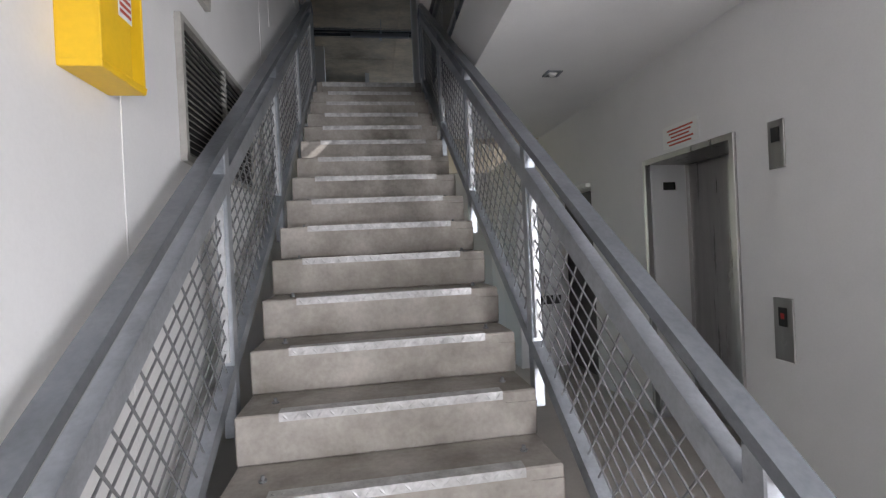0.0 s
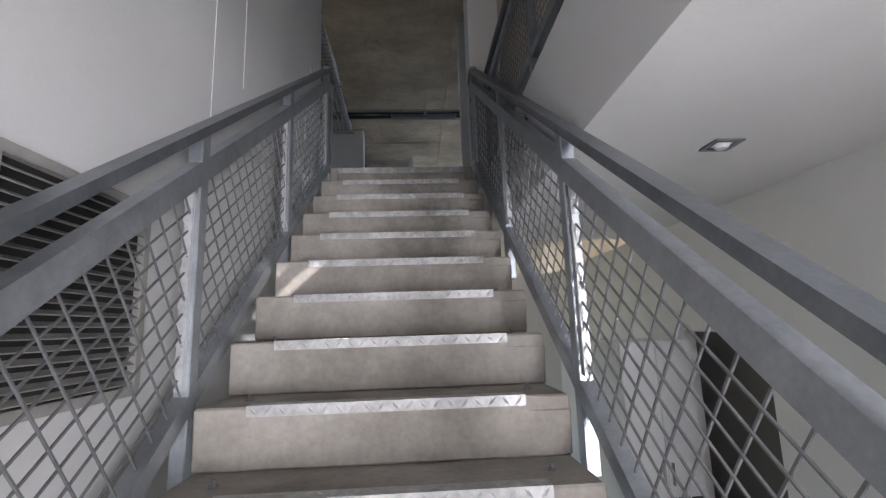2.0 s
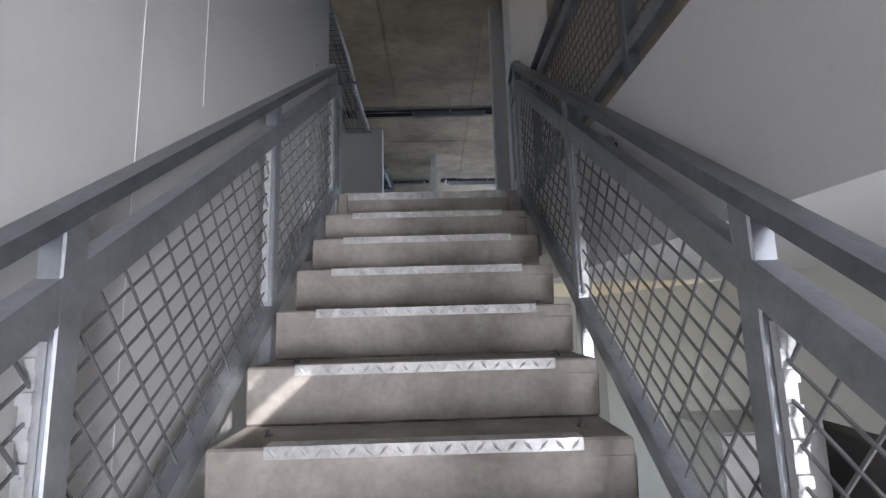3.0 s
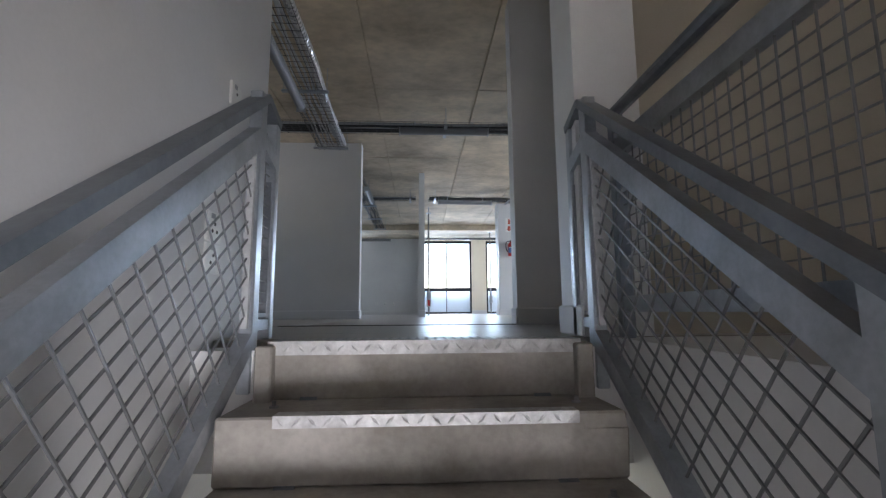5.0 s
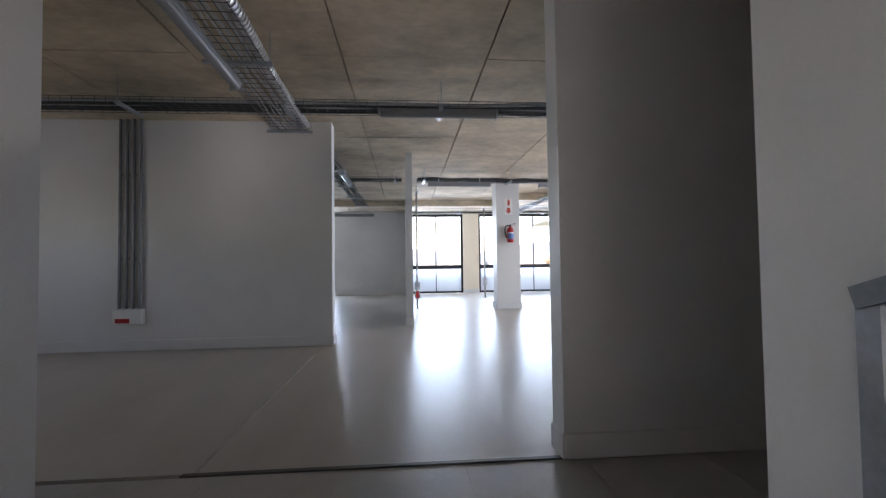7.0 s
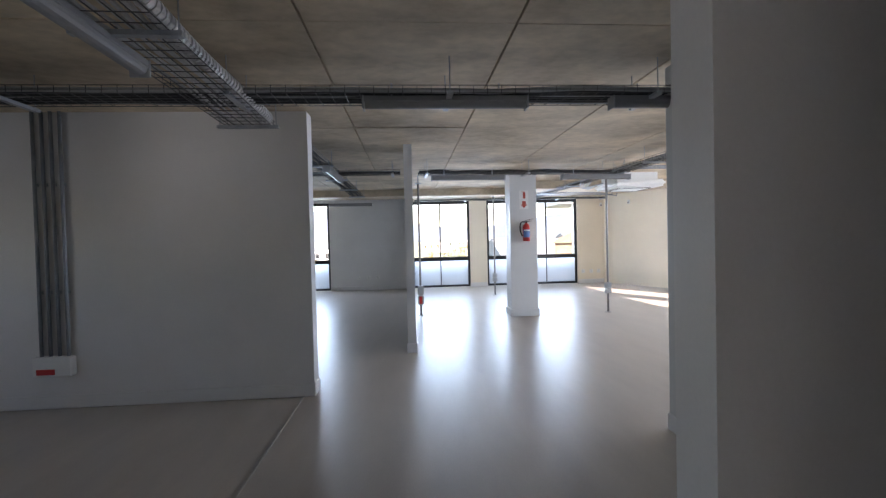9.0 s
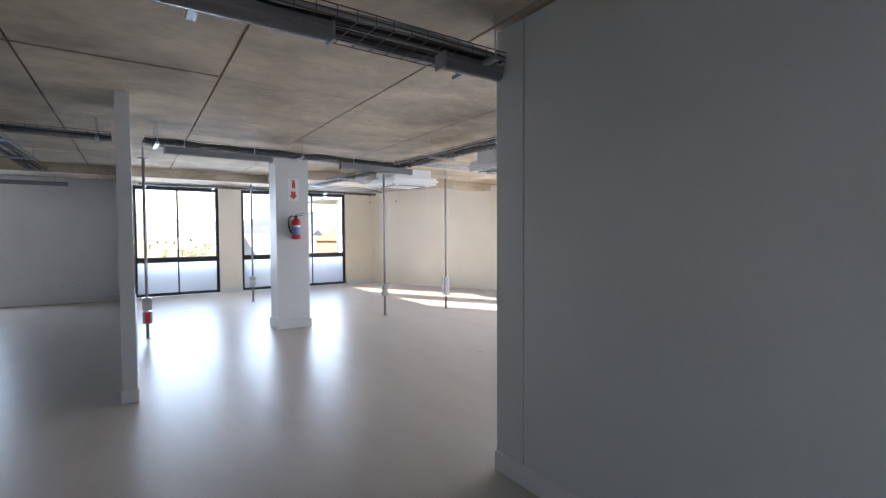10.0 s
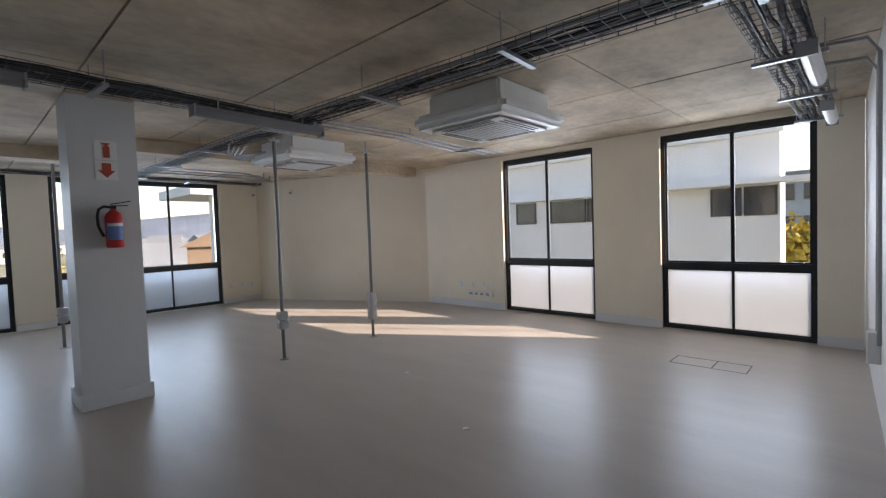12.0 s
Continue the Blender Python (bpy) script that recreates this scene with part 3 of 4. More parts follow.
downlight = thing("downlight", "square recessed downlight in the white ceiling", "ceiling light", "downlights", pose(1.42, -1.98, 2.57) @ Matrix.Diagonal((0.75, 0.75, 1, 1)))
part("frame", bevelled(boxes((-0.085, 0.085, -0.085, -0.055, -0.008, 0.0), (-0.085, 0.085, 0.055, 0.085, -0.008, 0.0), (-0.085, -0.055, -0.055, 0.055, -0.008, 0), (0.055, 0.085, -0.055, 0.055, -0.008, 0)), 0.002), M_RAIL, downlight)
bm = bmesh.new()
rod(bm, (0, 0, -0.001), (0, 0, -0.02), 0.05, 16, 0.03)
part("bulb", bm, M_WHITE, downlight)

ybox = thing("yellow_box", "yellow open metal box fixed high on the wall", "wall box")
part("shell", bevelled(boxes((-0.85, -0.74, -4.15, -3.91, 1.80, 1.82), (-0.85, -0.84, -4.15, -3.91, 1.82, 2.5), (-0.84, -0.74, -4.15, -4.14, 1.82, 2.5),
                               (-0.84, -0.74, -3.92, -3.91, 1.82, 2.5), (-0.75, -0.74, -4.14, -3.99, 1.82, 2.5), (-0.84, -0.75, -4.14, -3.92, 2.49, 2.5)), 0.003), M_YEL, ybox)
part("label_plate", boxes((-0.738, -0.736, -4.06, -3.99, 1.98, 2.08)), M_WHITE, ybox, "white label")
for i in range(4):
    part("text_bar", boxes((-0.736, -0.735, -4.055, -3.995, 1.993 + i * 0.02, 2.003 + i * 0.02)), M_SIGNRED, ybox)
ybox.location = (0.0, 0.04, -0.05)


def louvre_panel(name, label, y0, y1, z0, z1):
    t = thing(name, label, "vent", "wall vents")
    x = -0.85
    part("frame", bevelled(boxes((x, x + 0.03, y0, y1, z0, z0 + 0.03), (x, x + 0.03, y0, y1, z1 - 0.03, z1), (x, x + 0.03, y0, y0 + 0.03, z0 + 0.03, z1 - 0.03), (x, x + 0.03, y1 - 0.03, y1, z0 + 0.03, z1 - 0.03)), 0.003), M_LOUVRE, t)
    part("backing", boxes((x + 0.002, x + 0.006, y0 + 0.03, y1 - 0.03, z0 + 0.03, z1 - 0.03)), M_DARK, t)
    part("mullion", boxes((x + 0.006, x + 0.028, (y0 + y1) / 2 - 0.01, (y0 + y1) / 2 + 0.01, z0 + 0.03, z1 - 0.03)), M_LOUVRE, t)
    z = z0 + 0.045
    while z < z1 - 0.04:
        bm = bmesh.new()
        bar(bm, (x + 0.018, y0 + 0.03, z), (x + 0.018, y1 - 0.03, z), 0.022, 0.003)
        for v in bm.verts:
            v.co.z += (v.co.x - x - 0.018) * -0.6
        part("slat", bm, M_LOUVRE, t)
        z += 0.03


louvre_panel("louvre_vent", "grey metal louvre vent in the white wall", -3.34, -2.15, 1.65, 2.29)
louvre_panel("louvre_vent", "upper grey metal louvre vent in the white wall", -3.22, -2.94, 2.49, 2.95)


def socket(name, m, label, n=3):
    t = thing(name, label, "socket", "wall sockets", m)
    part("plate", bevelled(boxes((-0.055, 0.055, -0.012, 0, -0.055, 0.055)), 0.004), M_WHITE, t)
    for i in range(n):
        a = 2 * math.pi * i / 3 + math.pi / 2
        bm = bmesh.new()
        rod(bm, (0.02 * math.cos(a), -0.0121, 0.018 * math.sin(a) - 0.008), (0.02 * math.cos(a), -0.0135, 0.018 * math.sin(a) - 0.008), 0.007, 8)
        part("hole", bm, M_DARK, t)
    part("switch", boxes((-0.03, -0.005, -0.016, -0.012, 0.028, 0.045)), M_GREYP, t)
    return t


for z in (3.645, 3.52):
    socket("wall_socket", pose(-0.85, 0.13, z, 0, 0, 90) @ Matrix.Diagonal((1.15, 1, 1.1, 1)), "white double socket plate on the stair wall")
socket("light_switch", pose(-0.85, 0.27, 4.26, 0, 0, 90), "grey switch plate on the stair wall", 1)
for x in (5.52, 5.78, 6.02):
    socket("wall_socket", pose(x, YF, 3.58), "white socket low on the cream wall")
for x in (-1.55, -1.25, -0.97):
    socket("wall_socket", pose(x, YF, 3.58), "white socket low on the side room wall")
for y in (10.15, 9.85, 9.58):
    socket("wall_socket", pose(XR, y, 3.62, 0, 0, -90), "white socket low on the cream wall")
t = thing("power_trunking", "short white socket strip on the cream wall", "socket strip")
part("body", bevelled(boxes((XR - 0.05, XR, 9.40, 9.98, 3.43, 3.51)), 0.006), M_WHITE, t)
for i in range(4):
    part("outlet", boxes((XR - 0.053, XR - 0.05, 9.46 + i * 0.13, 9.54 + i * 0.13, 3.45, 3.49)), M_GREYP, t)

cab = thing("lobby_cupboard", "plain white two-door cupboard at the end of the lobby", "cupboard")
part("body", bevelled(boxes((1.56, 2.10, -0.42, 0.15, G, 1.69)), 0.004), M_PARTITION, cab)
for a, b in ((1.565, 1.828), (1.832, 2.095)):
    d = part("door", bevelled(boxes((a, b, -0.44, -0.42, G + 0.05, 1.68)), 0.003), M_PARTITION, cab)
    hx = b - 0.03 if a < 1.6 else a + 0.03
    part("handle", boxes((hx - 0.006, hx + 0.006, -0.465, -0.44, 0.7, 0.85)), M_STEEL, d)
for y, z in ((-1.69, G), (-1.32, 3.2), (-3.80, G)):
    struct("wall_joint_strip", boxes((-0.85, -0.847, y - 0.004, y + 0.004, z, C)), M_WALL, "thin white cover strip on the stair wall", "trim")

for i in range(5):
    part("vent_slot", boxes((1.60 + i * 0.095, 1.68 + i * 0.095, -0.445, -0.44, 0.52, 0.62)), M_DARK, cab, "black vent slot")
fit = thing("wall_fitting", "small dark fitting with a pale cap on the slab edge", "fitting")
part("bracket", bevelled(boxes((0.725, 0.76, -1.34, -1.18, 2.985, 3.01)), 0.004), M_DARK, fit)
part("cap", bevelled(boxes((0.70, 0.745, -1.36, -1.31, 2.965, 3.03)), 0.008), M_GREYP, fit, "grey end cap")

# ---- conduits and box on the hall wall ----
t = thing("conduit_drop", "row of grey conduits dropping down a white wall to a box", "conduit")
for i in range(4):
    x = -3.42 + i * 0.08
    bm = bmesh.new()
    path(bm, [(x, 5.325, 3.70), (x, 5.325, C + 0.004)], 0.016, 8)
    part("conduit", bm, M_RAIL, t)
    part("saddle", boxes((x - 0.02, x + 0.02, 5.33, 5.35, 4.28, 4.31), (x - 0.02, x + 0.02, 5.33, 5.35, 5.28, 5.31)), M_GALV, t)
t = thing("junction_box", "white junction box with a red strip", "junction box")
part("body", bevelled(boxes((-3.47, -3.13, 5.27, 5.35, 3.52, 3.70)), 0.008), M_WHITE, t)
part("red_strip", boxes((-3.43, -3.27, 5.264, 5.27, 3.54, 3.59)), M_RED, t)


# ---- cable trays and lamps ----
def cable_tray(p, q, width, label, cables=6, skins=None):
    """A wire basket hung from the ceiling, full of cables."""
    p, q = Vector(p), Vector(q)
    t = thing("cable_tray", label, "cable tray", "cable trays", Matrix.Translation(p))
    length = (q - p).length
    ang = math.atan2((q - p).y, (q - p).x)
    t.matrix_world = pose(p.x, p.y, p.z, 0, 0, math.degrees(ang))
    bm = bmesh.new()
    h, w = 0.055, width / 2
    for y, z in [(-w, h), (-w, h / 2), (w, h / 2), (w, h)] + [(-w + width * i / 5, 0) for i in range(6)]:
        rod(bm, (0, y, z), (length, y, z), 0.0032, 4)
    for i in range(int(length / 0.1) + 1):
        x = min(length, i * 0.1)
        path(bm, [(x, -w, h), (x, -w, 0), (x, w, 0), (x, w, h)], 0.0028, 4)
    part("wire_basket", bm, M_TRAY, t)
    for c in range(cables):
        bm = bmesh.new()
        y = -w + width * (c + 0.7) / (cables + 0.4)
        pts = [(length * i / 12, max(-w + 0.015, min(w - 0.015, y + random.uniform(-0.025, 0.025))), 0.016 + random.uniform(0, 0.025)) for i in range(13)]
        path(bm, pts, random.choice((0.009, 0.013, 0.018)), 6)
        part("cable", bm, random.choice(skins or (M_DARK, M_DARK, M_DARK, M_GREYP)), t)
    n = max(2, int(length / 1.3) + 1)
    for i in range(n):
        x = 0.12 + (length - 0.24) * i / (n - 1)
        bm = boxes((x - 0.02, x + 0.02, -w - 0.06, w + 0.06, -0.028, -0.004))
        for y in (-w - 0.04, w + 0.04):
            rod(bm, (x, y, -0.03), (x, y, C - p.z + 0.002), 0.004, 5)
        part("hanger", bm, M_GALV, t)
    return t


def lamp(x0, y0, ang, z, label, length=1.18, up=0.1, skin=None):
    t = thing("batten_lamp", label, "ceiling light", "batten lamps", pose(x0, y0, z, 0, 0, ang))
    bm = boxes((0, length, -0.05, 0.05, 0.02, 0.06))
    # Without a skin, body and diffuser take the shade-darkened grey.
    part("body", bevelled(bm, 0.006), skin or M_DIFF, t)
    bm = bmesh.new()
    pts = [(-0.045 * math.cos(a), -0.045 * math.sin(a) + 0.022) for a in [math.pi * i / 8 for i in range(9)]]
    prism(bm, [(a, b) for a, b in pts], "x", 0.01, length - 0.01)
    part("diffuser", bm, skin or M_DIFF, t, "plastic diffuser darkened to its shaded grey")
    part("end_cap", boxes((-0.008, 0.004, -0.052, 0.052, -0.028, 0.062)), M_GREYP, t)
    part("end_cap", boxes((length - 0.004, length + 0.008, -0.052, 0.052, -0.028, 0.062)), M_GREYP, t)
    for x in (0.2, length - 0.2):
        bm = bmesh.new()
        rod(bm, (x, 0, 0.06), (x, 0, 0.06 + up), 0.006, 5)
        part("hanger", bm, M_GALV, t)


cable_tray((-5.8, 4.2, 5.73), (1.95, 4.2, 5.73), 0.3, "wire basket tray full of black cables across the hall ceiling", 9)
cable_tray((-1.21, 1.2, 5.71), (-1.32, 4.95, 5.71), 0.38, "wire basket tray with pale cables running along the ceiling", 7, (M_DARK, M_CLIP, M_CLIP, M_GREYP))
cable_tray((0.2, 8.22, 5.76), (3.75, 8.42, 5.76), 0.28, "wire basket tray with cables over the office column", 8)
cable_tray((3.78, 4.6, 5.76), (3.55, 8.6, 5.76), 0.3, "long wire basket tray with cables past the air conditioner", 9)
cable_tray((3.7, 4.75, 5.78), (7.9, 4.75, 5.78), 0.3, "wire basket tray with cables along the near wall", 7)
cable_tray((3.6, 8.7, 5.78), (3.4, 13.6, 5.78), 0.25, "wire basket tray with cables towards the far windows", 6)
cable_tray((-5.0, 8.3, 5.78), (-0.1, 8.3, 5.78), 0.25, "wire basket tray in the side room", 6)
cable_tray((0.2, 14.3, 5.83), (6.0, 14.3, 5.83), 0.15, "narrow wire tray in front of the far windows", 4)
cable_tray((-1.2, 5.7, 5.78), (-1.2, 12.0, 5.78), 0.25, "wire basket tray along the side room", 5)
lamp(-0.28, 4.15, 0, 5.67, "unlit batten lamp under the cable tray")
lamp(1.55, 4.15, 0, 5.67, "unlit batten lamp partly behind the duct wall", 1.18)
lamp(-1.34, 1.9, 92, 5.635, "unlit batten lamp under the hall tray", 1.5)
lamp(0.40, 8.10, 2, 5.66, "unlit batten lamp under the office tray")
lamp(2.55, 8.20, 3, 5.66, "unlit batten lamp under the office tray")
lamp(4.7, 4.62, 0, 5.66, "white batten lamp near the side window", 0.9, 0.1, M_WHITE)
lamp(6.6, 4.62, 0, 5.66, "white batten lamp close to the side window", 0.9, 0.1, M_WHITE)
lamp(-2.2, 13.9, 0, 5.72, "batten lamp in the side room", 1.2, 0.16)
lamp(-1.05, 7.0, 90, 5.66, "batten lamp in the side room")


duct = thing("flexible_conduit", "fat silver corrugated conduit lying in the hall tray", "conduit")
bm = bmesh.new()
for k in range(150):
    y = 1.25 + k * 0.0235
    x = -1.04 - 0.03 * (y - 1.2) + 0.012 * math.sin(y * 3.1)
    rod(bm, (x, y, 5.758 + 0.004 * math.sin(y * 5)), (x, y + 0.021, 5.758), 0.046 if k % 2 else 0.038, 10)
part("tube", bm, M_FOIL, duct)


def air_conditioner(m, label):
    t = thing("air_conditioner", label, "air conditioner", "ceiling air conditioners", m)
    part("housing", bevelled(boxes((-0.37, 0.37, -0.37, 0.37, 0.10, 0.302)), 0.02, 2), M_WHITE, t)
    bm = bmesh.new()
    w0, w1 = 0.475, 0.40
    prism(bm, [(-w0, -w0), (w0, -w0), (w0, w0), (-w0, w0)], "z", 0.015, 0.14)
    bevelled(bm, 0.045, 3)
    part("fascia", bm, M_WHITE, t)
    bm = bmesh.new()
    lo = [(-0.36, -0.36), (0.36, -0.36), (0.36, 0.36), (-0.36, 0.36)]
    prism(bm, lo, "z", -0.002, 0.022)
    part("lower_panel", bevelled(bm, 0.012, 2), M_WHITE, t)
    part("return_grille", boxes((-0.24, 0.24, -0.24, 0.24, -0.006, -0.002)), M_GREYP, t, "grey return air grille")
    for i in range(12):
        y = -0.225 + i * 0.041
        part("grille_bar", boxes((-0.235, 0.235, y - 0.006, y + 0.006, -0.011, -0.006)), M_WHITE, t)
    for a in range(4):
        for off in (0.285, 0.325):
            o = part("air_slot", boxes((-0.25, 0.25, off - 0.008, off + 0.008, -0.005, -0.002)), M_DARK, t)
            o.matrix_basis = pose(0, 0, 0, 0, 0, 90 * a)


air_conditioner(pose(4.84, 7.05, 5.63) @ Matrix.Diagonal((1.13, 1.13, 1.13, 1)), "white four-way cassette air conditioner on the concrete ceiling")
air_conditioner(pose(4.68, 10.2, 5.66) @ Matrix.Diagonal((1.13, 1.13, 1.13, 1)), "white cassette air conditioner near the concrete beam")
for i, y in enumerate((8.95, 9.1, 9.25)):
    t = thing("refrigerant_pipe", "thin copper-grey pipes under the concrete ceiling", "pipe", "ceiling pipes")
    bm = bmesh.new()
    path(bm, [(3.9, y - 0.4, 5.90), (5.2, y - 0.4, 5.90), (6.6, y - 0.2, 5.90), (6.75, y - 0.35, 5.90), (7.3, y - 0.3, 5.90)], 0.011, 6)
    path(bm, [(5.2, y - 0.4, 5.90), (5.2, y - 0.4, C + 0.005)], 0.006, 5)
    part("pipe", bm, M_RAIL, t)
for i in range(3):
    t = thing("ceiling_pipe", "thin grey pipes between the tray and the far wall", "pipe", "ceiling pipes")
    bm = bmesh.new()
    y = 12.9 + 0.35 * i
    path(bm, [(3.5, y, 5.88), (5.0 + 0.3 * i, y, 5.88), (5.6 + 0.3 * i, y + 0.4, 5.88), (5.6 + 0.3 * i, y + 0.4, C + 0.005)], 0.011, 6)
    part("pipe", bm, M_RAIL, t)

for x, y, rz in ((6.12, YF, 0), (6.62, 14.075, -66)):
    t = thing("motion_sensor", "small white motion sensor high on the cream wall", "sensor", "motion sensors", pose(x, y, 5.69, 0, 0, rz))
    part("body", bevelled(boxes((-0.035, 0.035, -0.05, 0.0, -0.06, 0.06)), 0.01, 2), M_WHITE, t)
    part("lens", bevelled(boxes((-0.025, 0.025, -0.056, -0.05, -0.045, 0.0)), 0.002), M_DIFF, t)
for i in range(4):
    t = thing("curved_conduit", "bent grey conduit dropping from the tray to the air conditioner", "conduit", "bent conduits")
    bm = bmesh.new()
    d = 0.07 * i
    path(bm, [(3.5 + d, 9.2, 5.84), (3.52 + d, 9.7, 5.84), (3.55 + d, 9.95, 5.80), (3.58 + d, 10.05 + d, 5.72), (3.66 + d, 10.15 + d, 5.69), (4.12, 10.2 + d, 5.80)], 0.011, 6)
    part("tube", bm, M_GALV, t)

# ---- column, extinguisher, signs ----
column = tagged(part("column", boxes((1.94, 2.45, 9.38, 9.80, F, C)), M_PARTITION), "square white painted column with a skirting", "column", kind="structure")
struct("column_baseboard", bevelled(boxes((1.915, 2.475, 9.355, 9.38, F, F + 0.14), (1.915, 1.94, 9.38, 9.825, F, F + 0.14), (2.45, 2.475, 9.38, 9.825, F, F + 0.14), (1.94, 2.45, 9.80, 9.825, F, F + 0.14)), 0.006), M_PARTITION,
       "skirting round the white column", "baseboard")
ext = thing("fire_extinguisher", "red fire extinguisher hung on the white column", "fire extinguisher", at=pose(2.22, 9.28, 4.63))
bm = bmesh.new()
prof = [(0.0, 0.0), (0.06, 0.0), (0.068, 0.012), (0.068, 0.27), (0.055, 0.305), (0.028, 0.33), (0.022, 0.345), (0.0, 0.345)]
rings = []
for r, z in prof:
    rings.append([bm.verts.new((max(r, 1e-4) * math.cos(a), max(r, 1e-4) * math.sin(a), z)) for a in [2 * math.pi * i / 20 for i in range(20)]])
for a, b in zip(rings, rings[1:]):
    for i in range(20):
        bm.faces.new((a[i], a[(i + 1) % 20], b[(i + 1) % 20], b[i]))
o = part("cylinder", bm, M_RED, ext)
for f in o.data.polygons:
    f.use_smooth = True
bm = bmesh.new()
rings = [[bm.verts.new((0.0692 * math.cos(a), 0.0692 * math.sin(a), z)) for a in [math.radians(205 + 13 * i) for i in range(11)]] for z in (0.07, 0.22)]
for i in range(10):
    bm.faces.new((rings[0][i], rings[0][i + 1], rings[1][i + 1], rings[1][i]))
part("label", bm, M_BLUE, ext, "blue and white printed label")
bm = bmesh.new()
rings = [[bm.verts.new((0.0696 * math.cos(a), 0.0696 * math.sin(a), z)) for a in [math.radians(215 + 11 * i) for i in range(11)]] for z in (0.19, 0.215)]
for i in range(10):
    bm.faces.new((rings[0][i], rings[0][i + 1], rings[1][i + 1], rings[1][i]))
part("label_band", bm, M_WHITE, ext, "white band of the label")
bm = boxes((-0.02, 0.02, -0.02, 0.02, 0.345, 0.375))
bar(bm, (-0.02, 0, 0.385), (0.13, -0.02, 0.415), 0.02, 0.008)
bar(bm, (-0.01, 0, 0.37), (0.11, -0.02, 0.375), 0.02, 0.008)
part("valve_handle", bm, M_DARK, ext)
bm = bmesh.new()
path(bm, [(-0.02, 0, 0.36), (-0.07, 0, 0.365), (-0.105, 0, 0.34), (-0.118, 0, 0.28), (-0.115, 0, 0.2), (-0.10, 0, 0.15), (-0.08, -0.01, 0.10)], 0.012, 8)
part("hose", bm, M_DARK, ext)
part("bracket", boxes((-0.03, 0.03, 0.06, 0.10, 0.25, 0.29)), M_DARK, ext)
for z, kind in ((5.42, "extinguisher"), (5.24, "arrow")):
    s = thing("fire_sign", "small square red and white fire sign on the column", "sign", "fire signs")
    part("plate", boxes((2.125, 2.295, 9.374, 9.38, z, z + 0.17)), M_WHITE, s)
    bm = bmesh.new()
    if kind == "arrow":
        prism(bm, [(2.21, z + 0.02), (2.275, z + 0.085), (2.245, z + 0.085), (2.245, z + 0.15), (2.175, z + 0.15), (2.175, z + 0.085), (2.145, z + 0.085)], "y", 9.371, 9.374)
    else:
        prism(bm, [(2.19, z + 0.02), (2.24, z + 0.02), (2.24, z + 0.115), (2.225, z + 0.13), (2.25, z + 0.15), (2.165, z + 0.15), (2.205, z + 0.13), (2.19, z + 0.115)], "y", 9.371, 9.374)
    part("pictogram", bm, M_SIGNRED, s)


# ---- power poles ----
def power_pole(x, y, z0, z1, label, red=False, tall=False):
    t = thing("power_pole", label, "power pole", "power poles", pose(x, y, F))
    bm = bmesh.new()
    rod(bm, (0, 0, 0.006), (0, 0, C - F - 0.16), 0.021, 12)
    part("pole", bm, M_POLE, t)
    bm = bmesh.new()
    rod(bm, (0, 0, 0), (0, 0, 0.012), 0.055, 16)
    part("floor_plate", bm, M_STEEL, t)
    part("top_bracket", boxes((-0.06, 0.06, -0.02, 0.02, C - F - 0.17, C - F - 0.15), (-0.01, 0.01, -0.01, 0.01, C - F - 0.15, C - F + 0.003)), M_GALV, t)
    zm = (z0 + z1) / 2
    for a, b in ((z0, zm - 0.004), (zm + 0.004, z1)):
        part("outlet_box", bevelled(boxes((-0.06, 0.06, -0.045, 0.045, a, b)), 0.012, 2), M_STEEL, t)
        part("outlet", boxes((-0.03, 0.03, -0.05, -0.045, a + 0.02, b - 0.02)), M_RED if red and a == z0 else M_GREYP, t)


power_pole(3.88, 9.50, 0.37, 0.58, "steel power pole with a small outlet box")
power_pole(5.26, 9.53, 0.26, 0.64, "steel power pole with a tall outlet box")
power_pole(0.22, 9.86, 0.22, 0.60, "steel power pole with a red outlet box by the partition", True)
power_pole(2.25, 12.72, 0.36, 0.58, "steel power pole near the far windows")

# ---- louvre in the partition ----
lv = thing("partition_louvre", "raked louvre grille with pale blades in the partition", "louvre")
for y in (7.66, 8.75, 9.85, 10.97):
    zb = 4.2 + (y - 7.65) * (5.25 - 4.2) / 3.35
    part("mullion", boxes((0.0, 0.06, y - 0.015, y + 0.015, zb + 0.01, C - 0.01)), M_GALV, lv)
z = 4.30
while z < C - 0.05:
    yb = min(10.95, 7.65 + (z - 4.2) * 3.35 / 1.05 - 0.03)
    bm = bmesh.new()
    bar(bm, (0.03, 7.68, z), (0.03, yb, z), 0.05, 0.004)
    for v in bm.verts:
        v.co.z += (v.co.x - 0.03) * -0.8
    part("slat", bm, M_LOUVRE, lv)
    z += 0.05
bm = bmesh.new()
bar(bm, (0.06, 7.62, 4.2), (0.06, 11.0, 5.27), 0.07, 0.05)
part("sill", bm, M_RAIL, lv, "dark raked sill")

